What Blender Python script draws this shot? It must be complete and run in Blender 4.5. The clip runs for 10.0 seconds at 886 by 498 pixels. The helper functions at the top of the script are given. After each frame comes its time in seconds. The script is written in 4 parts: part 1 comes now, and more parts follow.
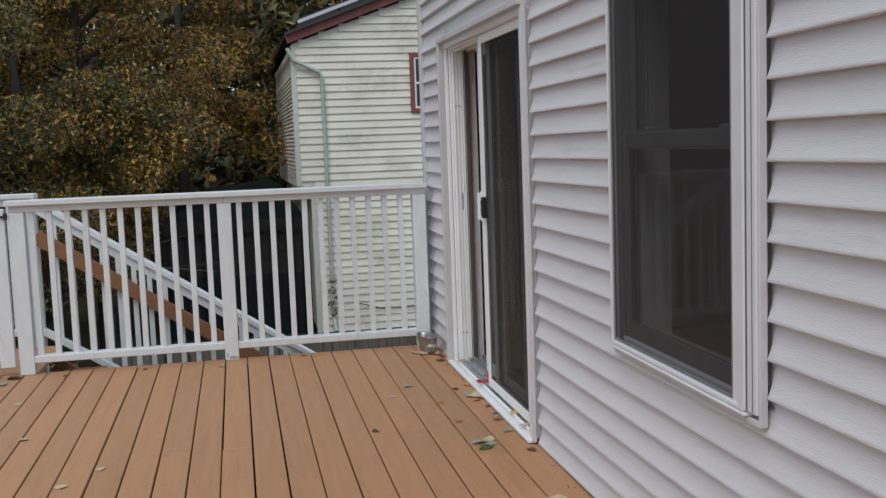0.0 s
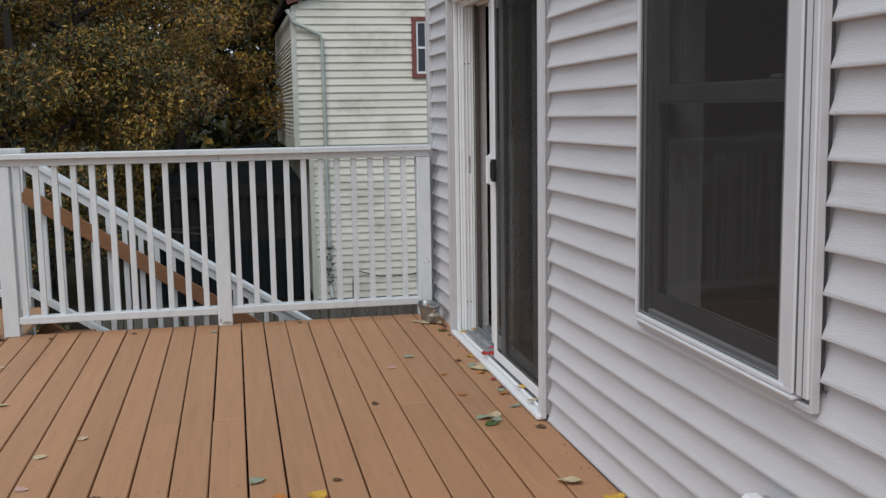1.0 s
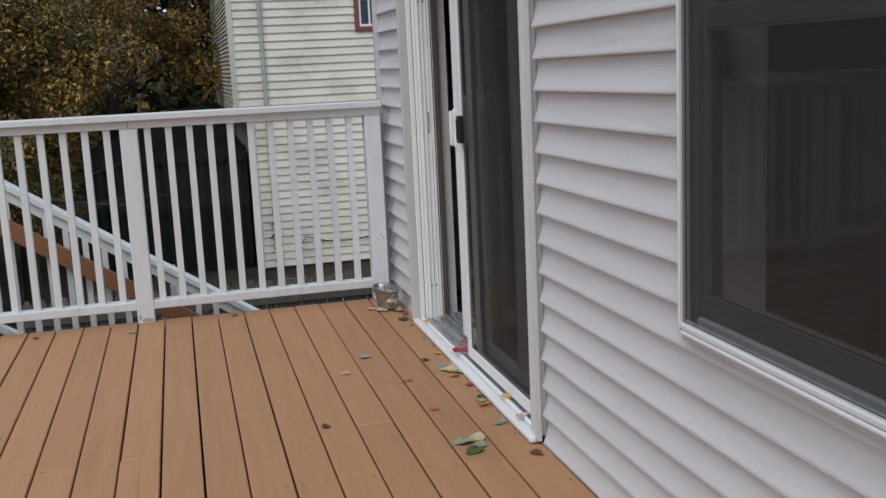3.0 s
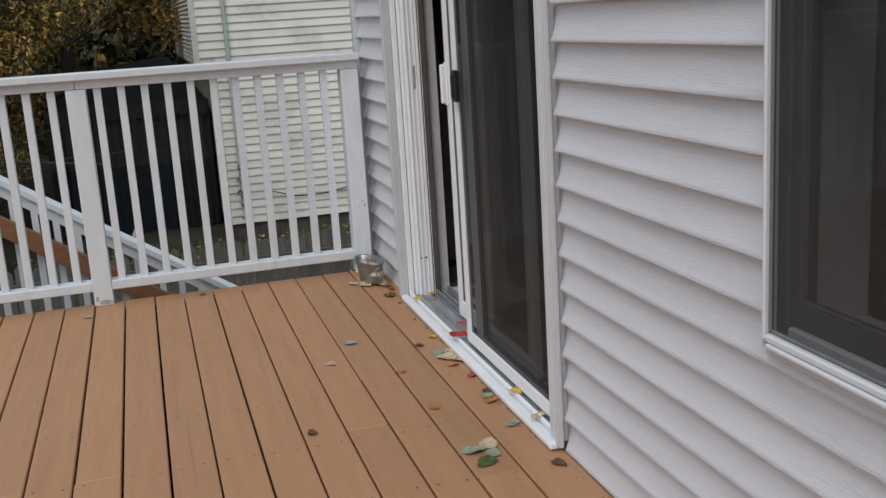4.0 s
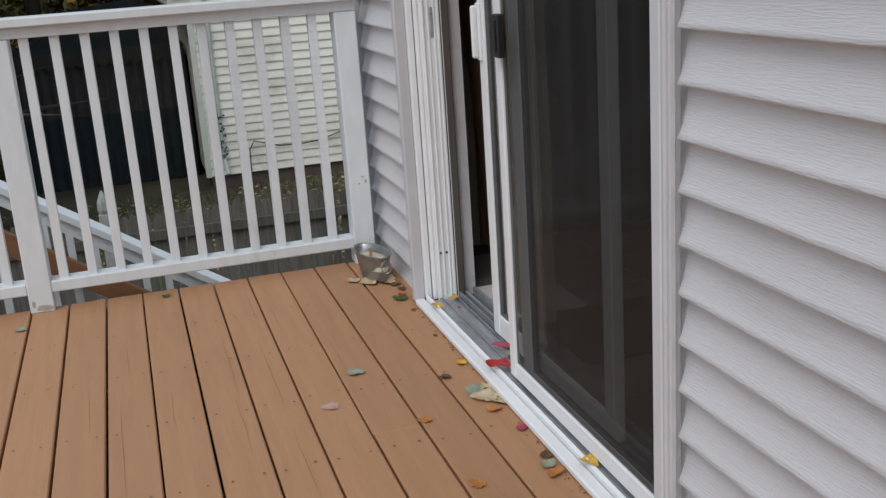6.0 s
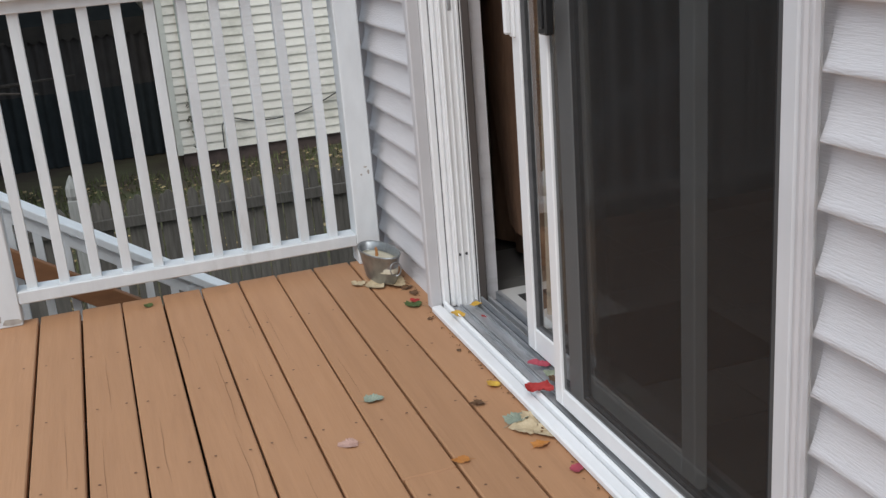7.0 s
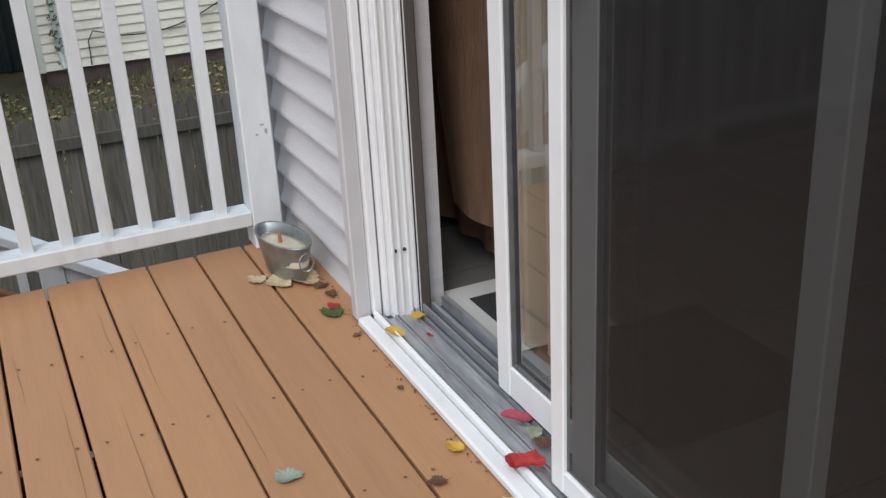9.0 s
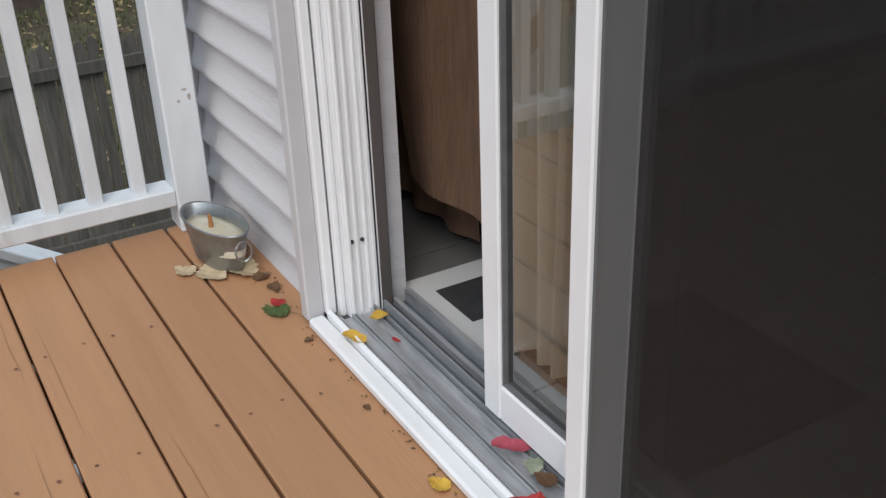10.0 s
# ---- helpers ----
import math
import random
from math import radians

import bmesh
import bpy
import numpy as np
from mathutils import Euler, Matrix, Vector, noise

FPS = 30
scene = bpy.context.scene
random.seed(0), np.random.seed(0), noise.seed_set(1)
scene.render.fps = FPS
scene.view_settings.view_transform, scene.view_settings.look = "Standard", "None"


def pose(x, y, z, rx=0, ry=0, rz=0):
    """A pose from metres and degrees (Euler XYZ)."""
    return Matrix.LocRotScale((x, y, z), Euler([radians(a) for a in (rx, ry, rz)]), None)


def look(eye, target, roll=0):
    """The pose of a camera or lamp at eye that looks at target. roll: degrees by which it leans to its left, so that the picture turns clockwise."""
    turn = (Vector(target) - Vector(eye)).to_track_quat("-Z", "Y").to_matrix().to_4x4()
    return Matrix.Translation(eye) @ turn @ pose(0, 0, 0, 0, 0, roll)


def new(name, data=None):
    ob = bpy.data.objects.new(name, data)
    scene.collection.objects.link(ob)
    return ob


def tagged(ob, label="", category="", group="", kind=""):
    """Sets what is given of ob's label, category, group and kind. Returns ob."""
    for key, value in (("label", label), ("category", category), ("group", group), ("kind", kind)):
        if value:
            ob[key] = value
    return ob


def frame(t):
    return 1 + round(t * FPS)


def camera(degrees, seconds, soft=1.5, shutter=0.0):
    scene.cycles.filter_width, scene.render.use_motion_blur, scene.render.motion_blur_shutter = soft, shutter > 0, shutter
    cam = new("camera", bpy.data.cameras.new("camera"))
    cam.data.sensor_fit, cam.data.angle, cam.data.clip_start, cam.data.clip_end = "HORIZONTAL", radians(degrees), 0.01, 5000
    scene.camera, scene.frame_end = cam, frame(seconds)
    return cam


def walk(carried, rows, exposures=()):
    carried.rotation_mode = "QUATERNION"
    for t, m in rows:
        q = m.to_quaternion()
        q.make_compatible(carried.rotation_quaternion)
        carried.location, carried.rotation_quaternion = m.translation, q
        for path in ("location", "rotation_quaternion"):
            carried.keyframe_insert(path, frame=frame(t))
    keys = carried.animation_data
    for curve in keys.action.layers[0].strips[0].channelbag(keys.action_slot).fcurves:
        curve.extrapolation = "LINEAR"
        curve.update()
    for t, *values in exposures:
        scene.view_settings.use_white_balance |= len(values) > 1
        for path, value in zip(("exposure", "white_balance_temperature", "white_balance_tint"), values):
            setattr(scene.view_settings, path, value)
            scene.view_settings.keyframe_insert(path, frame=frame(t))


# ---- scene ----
cam = camera(45.93, 10.0, soft=1.4)
PATH = [
    (0, (0.021, 1.613, 1.406), (0.402, 3.565, 1.196), -2.08),
    (0.5, (-0.013, 1.709, 1.390), (0.384, 3.651, 1.126), -2.47),
    (1, (0.028, 1.901, 1.350), (0.413, 3.846, 1.082), -0.92),
    (1.5, (0.088, 2.130, 1.341), (0.441, 4.068, 0.999), -1.40),
    (2, (0.080, 2.407, 1.344), (0.521, 4.323, 0.979), -2.84),
    (3.3, (0.201, 3.027, 1.308), (0.683, 4.935, 0.955), -2.89),
    (3.5, (0.199, 3.152, 1.321), (0.715, 5.044, 0.932), -3.69),
    (4, (0.216, 3.399, 1.321), (0.737, 5.275, 0.866), -3.60),
    (4.5, (0.294, 3.642, 1.311), (0.740, 5.541, 0.870), -3.38),
    (5, (0.320, 3.903, 1.288), (0.843, 5.775, 0.818), -3.78),
    (5.5, (0.323, 4.138, 1.298), (0.883, 5.974, 0.737), -4.18),
    (5.7, (0.356, 4.251, 1.283), (0.884, 6.098, 0.727), -3.68),
    (6.8, (0.360, 4.809, 1.272), (0.934, 6.624, 0.660), -4.78),
    (7, (0.346, 4.888, 1.263), (0.923, 6.699, 0.641), -4.58),
    (7.5, (0.409, 5.118, 1.228), (1.007, 6.904, 0.555), -4.88),
    (8, (0.468, 5.304, 1.193), (1.126, 7.040, 0.450), -2.49),
    (8.5, (0.468, 5.530, 1.190), (1.250, 7.221, 0.461), -2.59),
    (9, (0.523, 5.744, 1.192), (1.272, 7.421, 0.402), -3.01),
    (9.5, (0.595, 5.939, 1.169), (1.295, 7.606, 0.313), -2.13),
    (10, (0.585, 6.127, 1.166), (1.452, 7.680, 0.251), -2.21),
]

EXPOSURES = [(0.0, 0.12), (4.5, 0.10), (5.5, 0.04), (6.0, 0.16), (7.5, 0.46), (8.5, 0.52), (10.0, 0.48)]
walk(cam, [(t, look(eye, target, roll)) for t, eye, target, roll in PATH], EXPOSURES)

# ---- world and light: an overcast autumn day ----
world = bpy.data.worlds.new("overcast_sky")
scene.world = world
world.use_nodes = True
wn = world.node_tree.nodes
sky = wn.new("ShaderNodeTexSky")
sky.sky_type = "NISHITA"
sky.sun_disc = False
sky.sun_elevation, sky.sun_rotation = radians(48), radians(215)
sky.air_density, sky.dust_density, sky.ozone_density = 1.0, 6.0, 1.0
soften = wn.new("ShaderNodeMix")
soften.data_type = "RGBA"
soften.inputs[0].default_value = 0.85
soften.inputs[7].default_value = (5.85, 6.75, 7.80, 1)
world.node_tree.links.new(sky.outputs[0], soften.inputs[6])
world.node_tree.links.new(soften.outputs[2], wn["Background"].inputs[0])
wn["Background"].inputs[1].default_value = 0.113
sun = new("sun", bpy.data.lights.new("sun", "SUN"))
sun.data.energy, sun.data.angle, sun.data.color = 0.95, radians(30), (1.0, 0.99, 0.98)
sun.matrix_world = look((-8, -7, 17), (0, 4, 0))


# ---- materials ----
def material(name, colour, colour2=None, scale=6.0, rough=0.6, bump=0.0, bump_scale=60.0, stretch=(1, 1, 1), metal=0.0,
             spec=0.5, detail=6.0, dirt=None, dirt_scale=1.3, dirt_low=0.55, dirt_high=0.75, vary=0.0, grain=0.0, grain_stretch=(1, 1, 1), island=0.0):
    """Two colours mixed by noise, an optional coat of dirt in patches, fine relief, and a change from piece to piece."""
    m = bpy.data.materials.new(name)
    m.use_nodes = True
    n, l = m.node_tree.nodes, m.node_tree.links
    b = n["Principled BSDF"]
    b.inputs["Roughness"].default_value, b.inputs["Metallic"].default_value = rough, metal
    b.inputs["Specular IOR Level"].default_value = spec
    place = n.new("ShaderNodeNewGeometry")
    mapping = n.new("ShaderNodeMapping")
    mapping.inputs["Scale"].default_value = stretch
    l.new(place.outputs["Position"], mapping.inputs["Vector"])
    ns = n.new("ShaderNodeTexNoise")
    ns.inputs["Scale"].default_value, ns.inputs["Detail"].default_value = scale, detail
    l.new(mapping.outputs[0], ns.inputs["Vector"])
    ramp = n.new("ShaderNodeMapRange")
    ramp.inputs[1].default_value, ramp.inputs[2].default_value = 0.3, 0.7
    l.new(ns.outputs["Fac"], ramp.inputs[0])
    mix = n.new("ShaderNodeMix")
    mix.data_type = "RGBA"
    l.new(ramp.outputs[0], mix.inputs[0])
    mix.inputs[6].default_value = (*colour, 1)
    mix.inputs[7].default_value = (*(colour2 or [c * 0.9 for c in colour]), 1)
    out = mix.outputs[2]
    if dirt:
        ds = n.new("ShaderNodeTexNoise")
        ds.inputs["Scale"].default_value, ds.inputs["Detail"].default_value, ds.inputs["Roughness"].default_value = dirt_scale, 9, 0.68
        l.new(mapping.outputs[0], ds.inputs["Vector"])
        dr = n.new("ShaderNodeMapRange")
        dr.inputs[1].default_value, dr.inputs[2].default_value = dirt_low, dirt_high
        l.new(ds.outputs["Fac"], dr.inputs[0])
        dm = n.new("ShaderNodeMix")
        dm.data_type = "RGBA"
        l.new(dr.outputs[0], dm.inputs[0])
        l.new(out, dm.inputs[6])
        dm.inputs[7].default_value = (*dirt, 1)
        out = dm.outputs[2]
    if vary or island:
        rnd = n.new("ShaderNodeObjectInfo").outputs["Random"] if vary else place.outputs["Random Per Island"]
        amount = vary or island
        vr = n.new("ShaderNodeMapRange")
        vr.inputs[3].default_value, vr.inputs[4].default_value = 1 - amount, 1 + amount
        l.new(rnd, vr.inputs[0])
        vm = n.new("ShaderNodeMix")
        vm.data_type, vm.blend_type = "RGBA", "MULTIPLY"
        vm.inputs[0].default_value = 1.0
        l.new(out, vm.inputs[6])
        l.new(vr.outputs[0], vm.inputs[7])
        out = vm.outputs[2]
    l.new(out, b.inputs["Base Color"])
    height = None
    if bump:
        bs = n.new("ShaderNodeTexNoise")
        bs.inputs["Scale"].default_value, bs.inputs["Detail"].default_value = bump_scale, 4
        l.new(mapping.outputs[0], bs.inputs["Vector"])
        height = bs.outputs["Fac"]
        bp = n.new("ShaderNodeBump")
        bp.inputs["Strength"].default_value, bp.inputs["Distance"].default_value = bump, 0.004
        l.new(height, bp.inputs["Height"])
        l.new(bp.outputs[0], b.inputs["Normal"])
        rr = n.new("ShaderNodeMapRange")
        rr.inputs[3].default_value, rr.inputs[4].default_value = max(rough - 0.1, 0.05), min(rough + 0.12, 1)
        l.new(ns.outputs["Fac"], rr.inputs[0])
        l.new(rr.outputs[0], b.inputs["Roughness"])
    return m


def glass_material(name, tint, clear=0.92):
    """A thin pane: clear, with a mirror's gloss by Fresnel."""
    m = bpy.data.materials.new(name)
    m.use_nodes = True
    n, l = m.node_tree.nodes, m.node_tree.links
    n.remove(n["Principled BSDF"])
    tr, gl, mix, fr = (n.new("ShaderNode" + k) for k in ("BsdfTransparent", "BsdfGlossy", "MixShader", "Fresnel"))
    tr.inputs[0].default_value = (*[c * clear for c in tint], 1)
    gl.inputs["Roughness"].default_value = 0.015
    fr.inputs["IOR"].default_value = 2.2
    l.new(fr.outputs[0], mix.inputs[0])
    l.new(tr.outputs[0], mix.inputs[1])
    l.new(gl.outputs[0], mix.inputs[2])
    l.new(mix.outputs[0], n["Material Output"].inputs[0])
    return m


def screen_material(name, colour, cover):
    """Woven insect screen: mostly open, thin dark threads."""
    m = bpy.data.materials.new(name)
    m.use_nodes = True
    n, l = m.node_tree.nodes, m.node_tree.links
    b = n["Principled BSDF"]
    b.inputs["Base Color"].default_value = (*colour, 1)
    b.inputs["Roughness"].default_value = 0.7
    b.inputs["Alpha"].default_value = cover
    return m


M_DECK = material("painted_deck_boards", (0.448, 0.237, 0.120), (0.408, 0.214, 0.108), 2.0, 0.58, 0.26, 7.0, (14, 1.0, 14), dirt=(0.33, 0.165, 0.082), dirt_scale=0.55, dirt_low=0.56, dirt_high=0.80, vary=0.06)
M_DECK_EDGE = material("bare_joint_wood", (0.06, 0.035, 0.022), (0.035, 0.022, 0.015), 8.0, 0.9)
M_WHITE = material("white_rail_paint", (0.685, 0.715, 0.73), (0.62, 0.645, 0.66), 7.0, 0.5, 0.25, 14.0, (3, 3, 1), dirt=(0.40, 0.40, 0.38), dirt_scale=2.4, dirt_low=0.60, dirt_high=0.86, vary=0.04)
M_VINYL = material("white_vinyl", (0.82, 0.825, 0.83), (0.77, 0.775, 0.78), 9.0, 0.38, 0.08, 40.0, dirt=(0.42, 0.42, 0.40), dirt_scale=3.0, dirt_low=0.64, dirt_high=0.9)
M_SIDING = material("grey_vinyl_siding", (0.63, 0.62, 0.635), (0.585, 0.575, 0.59), 2.2, 0.5, 0.5, 22.0, (1, 1.3, 16), dirt=(0.40, 0.38, 0.38), dirt_scale=0.5, dirt_low=0.60, dirt_high=0.85, vary=0.025)
M_TRACK = material("weathered_aluminium_track", (0.52, 0.53, 0.55), (0.36, 0.37, 0.39), 14.0, 0.45, 0.3, 40.0, (4, 0.6, 4), metal=0.45, dirt=(0.10, 0.10, 0.09), dirt_scale=4.0)
M_GREYTRIM = material("grey_channel_trim", (0.56, 0.55, 0.56), (0.50, 0.49, 0.50), 5.0, 0.5, 0.1, 30.0)
M_BLACK = material("black_plastic", (0.012, 0.012, 0.013), (0.02, 0.02, 0.02), 30.0, 0.4)
M_RUBBER = material("dark_rubber_seal", (0.03, 0.03, 0.032), (0.05, 0.05, 0.05), 30.0, 0.7)
M_STEEL = material("galvanised_steel", (0.42, 0.44, 0.45), (0.28, 0.30, 0.31), 22.0, 0.42, 0.15, 60.0, metal=0.85, dirt=(0.16, 0.15, 0.13), dirt_scale=9.0)
M_WAX = material("pale_candle_wax", (0.62, 0.58, 0.46), (0.52, 0.47, 0.35), 25.0, 0.5, 0.2, 60.0)
M_BROWNPAINT = material("brown_stained_wood", (0.25, 0.115, 0.05), (0.20, 0.09, 0.04), 6.0, 0.6, 0.4, 20.0, (1.5, 6, 6), vary=0.06)
M_FENCE = material("weathered_fence_wood", (0.125, 0.115, 0.10), (0.075, 0.068, 0.058), 5.0, 0.9, 0.7, 18.0, (9, 9, 0.8), dirt=(0.045, 0.05, 0.035), dirt_scale=1.2, vary=0.22)
M_FENCE_PALE = material("pale_fence_wood", (0.34, 0.34, 0.32), (0.24, 0.24, 0.22), 6.0, 0.85, 0.5, 18.0, (9, 9, 1))
M_NSIDING = material("cream_stained_siding", (0.77, 0.735, 0.65), (0.70, 0.665, 0.58), 1.2, 0.55, 0.2, 12.0, dirt=(0.38, 0.365, 0.29), dirt_scale=0.9, dirt_low=0.50, dirt_high=0.80, stretch=(1, 1, 1.5), vary=0.05)
M_NTRIM = material("cream_corner_board", (0.62, 0.62, 0.55), (0.55, 0.55, 0.48), 3.0, 0.55)
M_SPOUT = material("grey_green_downspout", (0.46, 0.50, 0.46), (0.40, 0.44, 0.40), 4.0, 0.5)
M_REDTRIM = material("dark_red_roof_trim", (0.24, 0.075, 0.065), (0.18, 0.055, 0.05), 4.0, 0.6, 0.2, 20.0)
M_SHINGLE = material("dark_roof_shingle", (0.06, 0.055, 0.055), (0.04, 0.035, 0.035), 8.0, 0.9, 0.5, 30.0)
M_SOLAR = material("blue_black_solar_cell", (0.02, 0.025, 0.04), (0.03, 0.035, 0.05), 3.0, 0.15)
M_ALU = material("bright_aluminium_rail", (0.6, 0.6, 0.62), (0.5, 0.5, 0.52), 9.0, 0.35, metal=0.7)
M_FOUND = material("dark_foundation_block", (0.10, 0.07, 0.06), (0.06, 0.045, 0.04), 5.0, 0.9, 0.5, 20.0)
M_GROUND = material("leafy_yard_soil", (0.075, 0.085, 0.035), (0.075, 0.055, 0.035), 1.1, 0.95, 0.8, 26.0, dirt=(0.05, 0.036, 0.024), dirt_scale=0.5, dirt_low=0.42, dirt_high=0.62)
M_CANOPY = material("dark_green_canvas", (0.014, 0.020, 0.022), (0.010, 0.015, 0.017), 3.0, 0.85, 0.3, 20.0)
M_CANOPY_DARK = material("dark_brown_mesh_cloth", (0.042, 0.038, 0.036), (0.030, 0.027, 0.026), 3.0, 0.9, 0.3, 12.0)
M_VALANCE = material("faded_scalloped_cloth", (0.075, 0.068, 0.06), (0.05, 0.046, 0.042), 4.0, 0.9)
M_BARK = material("dark_tree_bark", (0.05, 0.040, 0.032), (0.032, 0.026, 0.022), 9.0, 0.95, 0.9, 22.0, (3, 3, 0.6))
M_ROOMWALL = material("room_paint", (0.40, 0.36, 0.31), (0.36, 0.33, 0.28), 2.0, 0.8)
M_CEIL = material("room_ceiling_paint", (0.62, 0.61, 0.58), (0.58, 0.57, 0.54), 2.0, 0.85)
M_TILE = material("grey_floor_tile", (0.17, 0.165, 0.16), (0.13, 0.125, 0.12), 3.5, 0.45, 0.1, 20.0, vary=0.06)
M_GROUT = material("dark_grout", (0.10, 0.09, 0.08), (0.08, 0.07, 0.065), 20.0, 0.9)
M_RUG = material("dark_brown_rug", (0.030, 0.020, 0.016), (0.020, 0.014, 0.012), 18.0, 0.95, 0.8, 160.0)
M_BURLAP = material("brown_woven_cloth", (0.20, 0.115, 0.07), (0.15, 0.085, 0.052), 40.0, 0.9, 0.9, 120.0, (1, 1, 0.25))
M_MAT = material("white_floor_mat", (0.66, 0.66, 0.65), (0.60, 0.60, 0.59), 6.0, 0.6, 0.1, 40.0)
M_GLASS = glass_material("clear_pane", (0.93, 0.95, 0.95))
M_WGLASS = glass_material("dark_pane", (0.72, 0.73, 0.74))
M_SCREEN = screen_material("grey_insect_screen", (0.0030, 0.0030, 0.0032), 0.74)
M_WSCREEN = screen_material("dark_insect_screen", (0.019, 0.0172, 0.0168), 0.66)
M_SHEER = screen_material("cream_sheer_cloth", (0.62, 0.54, 0.42), 0.55)


# ---- builders ----
def box(bm, lo, hi, bevel=0.0):
    """A block between two corners, with its edges rounded off by bevel."""
    made = bmesh.ops.create_cube(bm, size=1.0)["verts"]
    for v in made:
        v.co = Vector([lo[i] + (v.co[i] + 0.5) * (hi[i] - lo[i]) for i in range(3)])
    if bevel:
        edges = list({e for v in made for e in v.link_edges})
        bmesh.ops.bevel(bm, geom=edges, offset=bevel, segments=1, affect="EDGES")
    return made


def mesh_object(name, bm, mat, smooth=False):
    me = bpy.data.meshes.new(name)
    bmesh.ops.recalc_face_normals(bm, faces=bm.faces)
    bm.to_mesh(me)
    bm.free()
    for m in (mat if isinstance(mat, (list, tuple)) else [mat]):
        me.materials.append(m)
    if smooth:
        for p in me.polygons:
            p.use_smooth = True
    return new(name, me)


def part(name, bm, mat, parent, label="", smooth=False):
    ob = mesh_object(name, bm, mat, smooth)
    ob.parent = parent
    ob.matrix_parent_inverse = parent.matrix_world.inverted()
    if label:
        ob["label"] = label
    return ob


def block(name, lo, hi, mat, parent, bevel=0.002, label=""):
    bm = bmesh.new()
    box(bm, lo, hi, bevel)
    return part(name, bm, mat, parent, label)


def thing(name, label, category, at=(0, 0, 0), group="", kind=""):
    ob = new(name)
    ob.location = at
    ob.matrix_world = Matrix.Translation(at)
    ob.empty_display_size = 0.1
    return tagged(ob, label, category, group, kind)


def structure(name, label, category):
    return thing(name, label, category, kind="structure")


def beam(bm, a, b, width, height, bevel=0.0):
    """A straight bar of that section from a to b; height stands upright."""
    a, b = Vector(a), Vector(b)
    along = (b - a).normalized()
    side = along.cross(Vector((0, 0, 1))).normalized() * width / 2
    up = side.cross(along).normalized() * height / 2
    vs = [bm.verts.new(p + s * side + u * up) for p in (a, b) for s, u in ((-1, -1), (1, -1), (1, 1), (-1, 1))]
    fs = [bm.faces.new([vs[i] for i in q]) for q in ((0, 1, 2, 3), (7, 6, 5, 4), (0, 4, 5, 1), (1, 5, 6, 2), (2, 6, 7, 3), (3, 7, 4, 0))]
    if bevel:
        bmesh.ops.bevel(bm, geom=list({e for f in fs for e in f.edges}), offset=bevel, segments=1, affect="EDGES")


def tube(bm, points, radii, sides=7):
    """A tapered tube along points."""
    rings = []
    for i, p in enumerate(points):
        p = Vector(p)
        a = Vector(points[max(i - 1, 0)])
        b = Vector(points[min(i + 1, len(points) - 1)])
        t = (b - a).normalized()
        u = t.cross(Vector((0.3, 0.9, 0.2))).normalized()
        w = t.cross(u)
        r = radii[i] if isinstance(radii, (list, tuple)) else radii
        rings.append([bm.verts.new(p + r * (math.cos(k * 2 * math.pi / sides) * u + math.sin(k * 2 * math.pi / sides) * w)) for k in range(sides)])
    for a, b in zip(rings, rings[1:]):
        for k in range(sides):
            bm.faces.new((a[k], a[(k + 1) % sides], b[(k + 1) % sides], b[k]))
    bm.faces.new(rings[0][::-1])
    bm.faces.new(rings[-1])


# ---- plan, in metres: the deck's top is z = 0, the house wall runs along y ----
WALL = 1.305          # butt edges of the siding
DOOR_Y0, DOOR_Y1, DOOR_Z1 = 6.148, 7.950, 1.975
WIN_Y0, WIN_Y1, WIN_Z0, WIN_Z1 = 4.005, 5.036, 0.675, 2.045
CORNER_Y = 8.745
COURSE = 0.1000
RAIL_Y = 8.560
GROUND_Z = -3.15
WEST_X = -2.95

# ---- ground ----
bm = bmesh.new()
N = 70
grid = []
for j in range(N + 1):
    row = []
    for i in range(N + 1):
        u, v = i / N * 2 - 1, j / N * 2 - 1
        x, y = 400 * u ** 3 + 30 * u, 10 + 400 * v ** 3 + 30 * v
        far = max(0.0, y - 30 + 0.25 * min(0.0, x))
        z = GROUND_Z + 0.10 * noise.noise((x * 0.35, y * 0.35, 0)) + min(far * 0.16, 9)
        row.append(bm.verts.new((x, y, z)))
    grid.append(row)
for j in range(N):
    for i in range(N):
        bm.faces.new((grid[j][i], grid[j][i + 1], grid[j + 1][i + 1], grid[j + 1][i]))
ground = mesh_object("ground", bm, M_GROUND, True)
tagged(ground, "leaf-strewn lawn and soil of the back yards", "ground", kind="structure")

# ---- house wall ----
wall_east = structure("wall_east", "pale grey vinyl clapboard house wall beside the deck", "wall")
HOUSE_TOP = 3.30
T0, T1 = WALL + 0.0255, WALL + 0.19
for lo, hi in (((T0, -4, GROUND_Z), (T1, CORNER_Y - 0.02, -0.02)), ((T0, -4, -0.02), (T1, WIN_Y0 + 0.02, HOUSE_TOP)), ((T0, WIN_Y0 + 0.02, -0.02), (T1, WIN_Y1 - 0.02, WIN_Z0 + 0.02)),
               ((T0, WIN_Y0 + 0.02, WIN_Z1 - 0.02), (T1, WIN_Y1 - 0.02, HOUSE_TOP)), ((T0, WIN_Y1 - 0.02, -0.02), (T1, DOOR_Y0 + 0.02, HOUSE_TOP)),
               ((T0, DOOR_Y0 + 0.02, DOOR_Z1 - 0.02), (T1, DOOR_Y1 - 0.02, HOUSE_TOP)), ((T0, DOOR_Y1 - 0.02, -0.02), (T1, CORNER_Y - 0.02, HOUSE_TOP))):
    bm = bmesh.new()
    box(bm, lo, hi)
    part("wall_panel", bm, M_SIDING, wall_east)
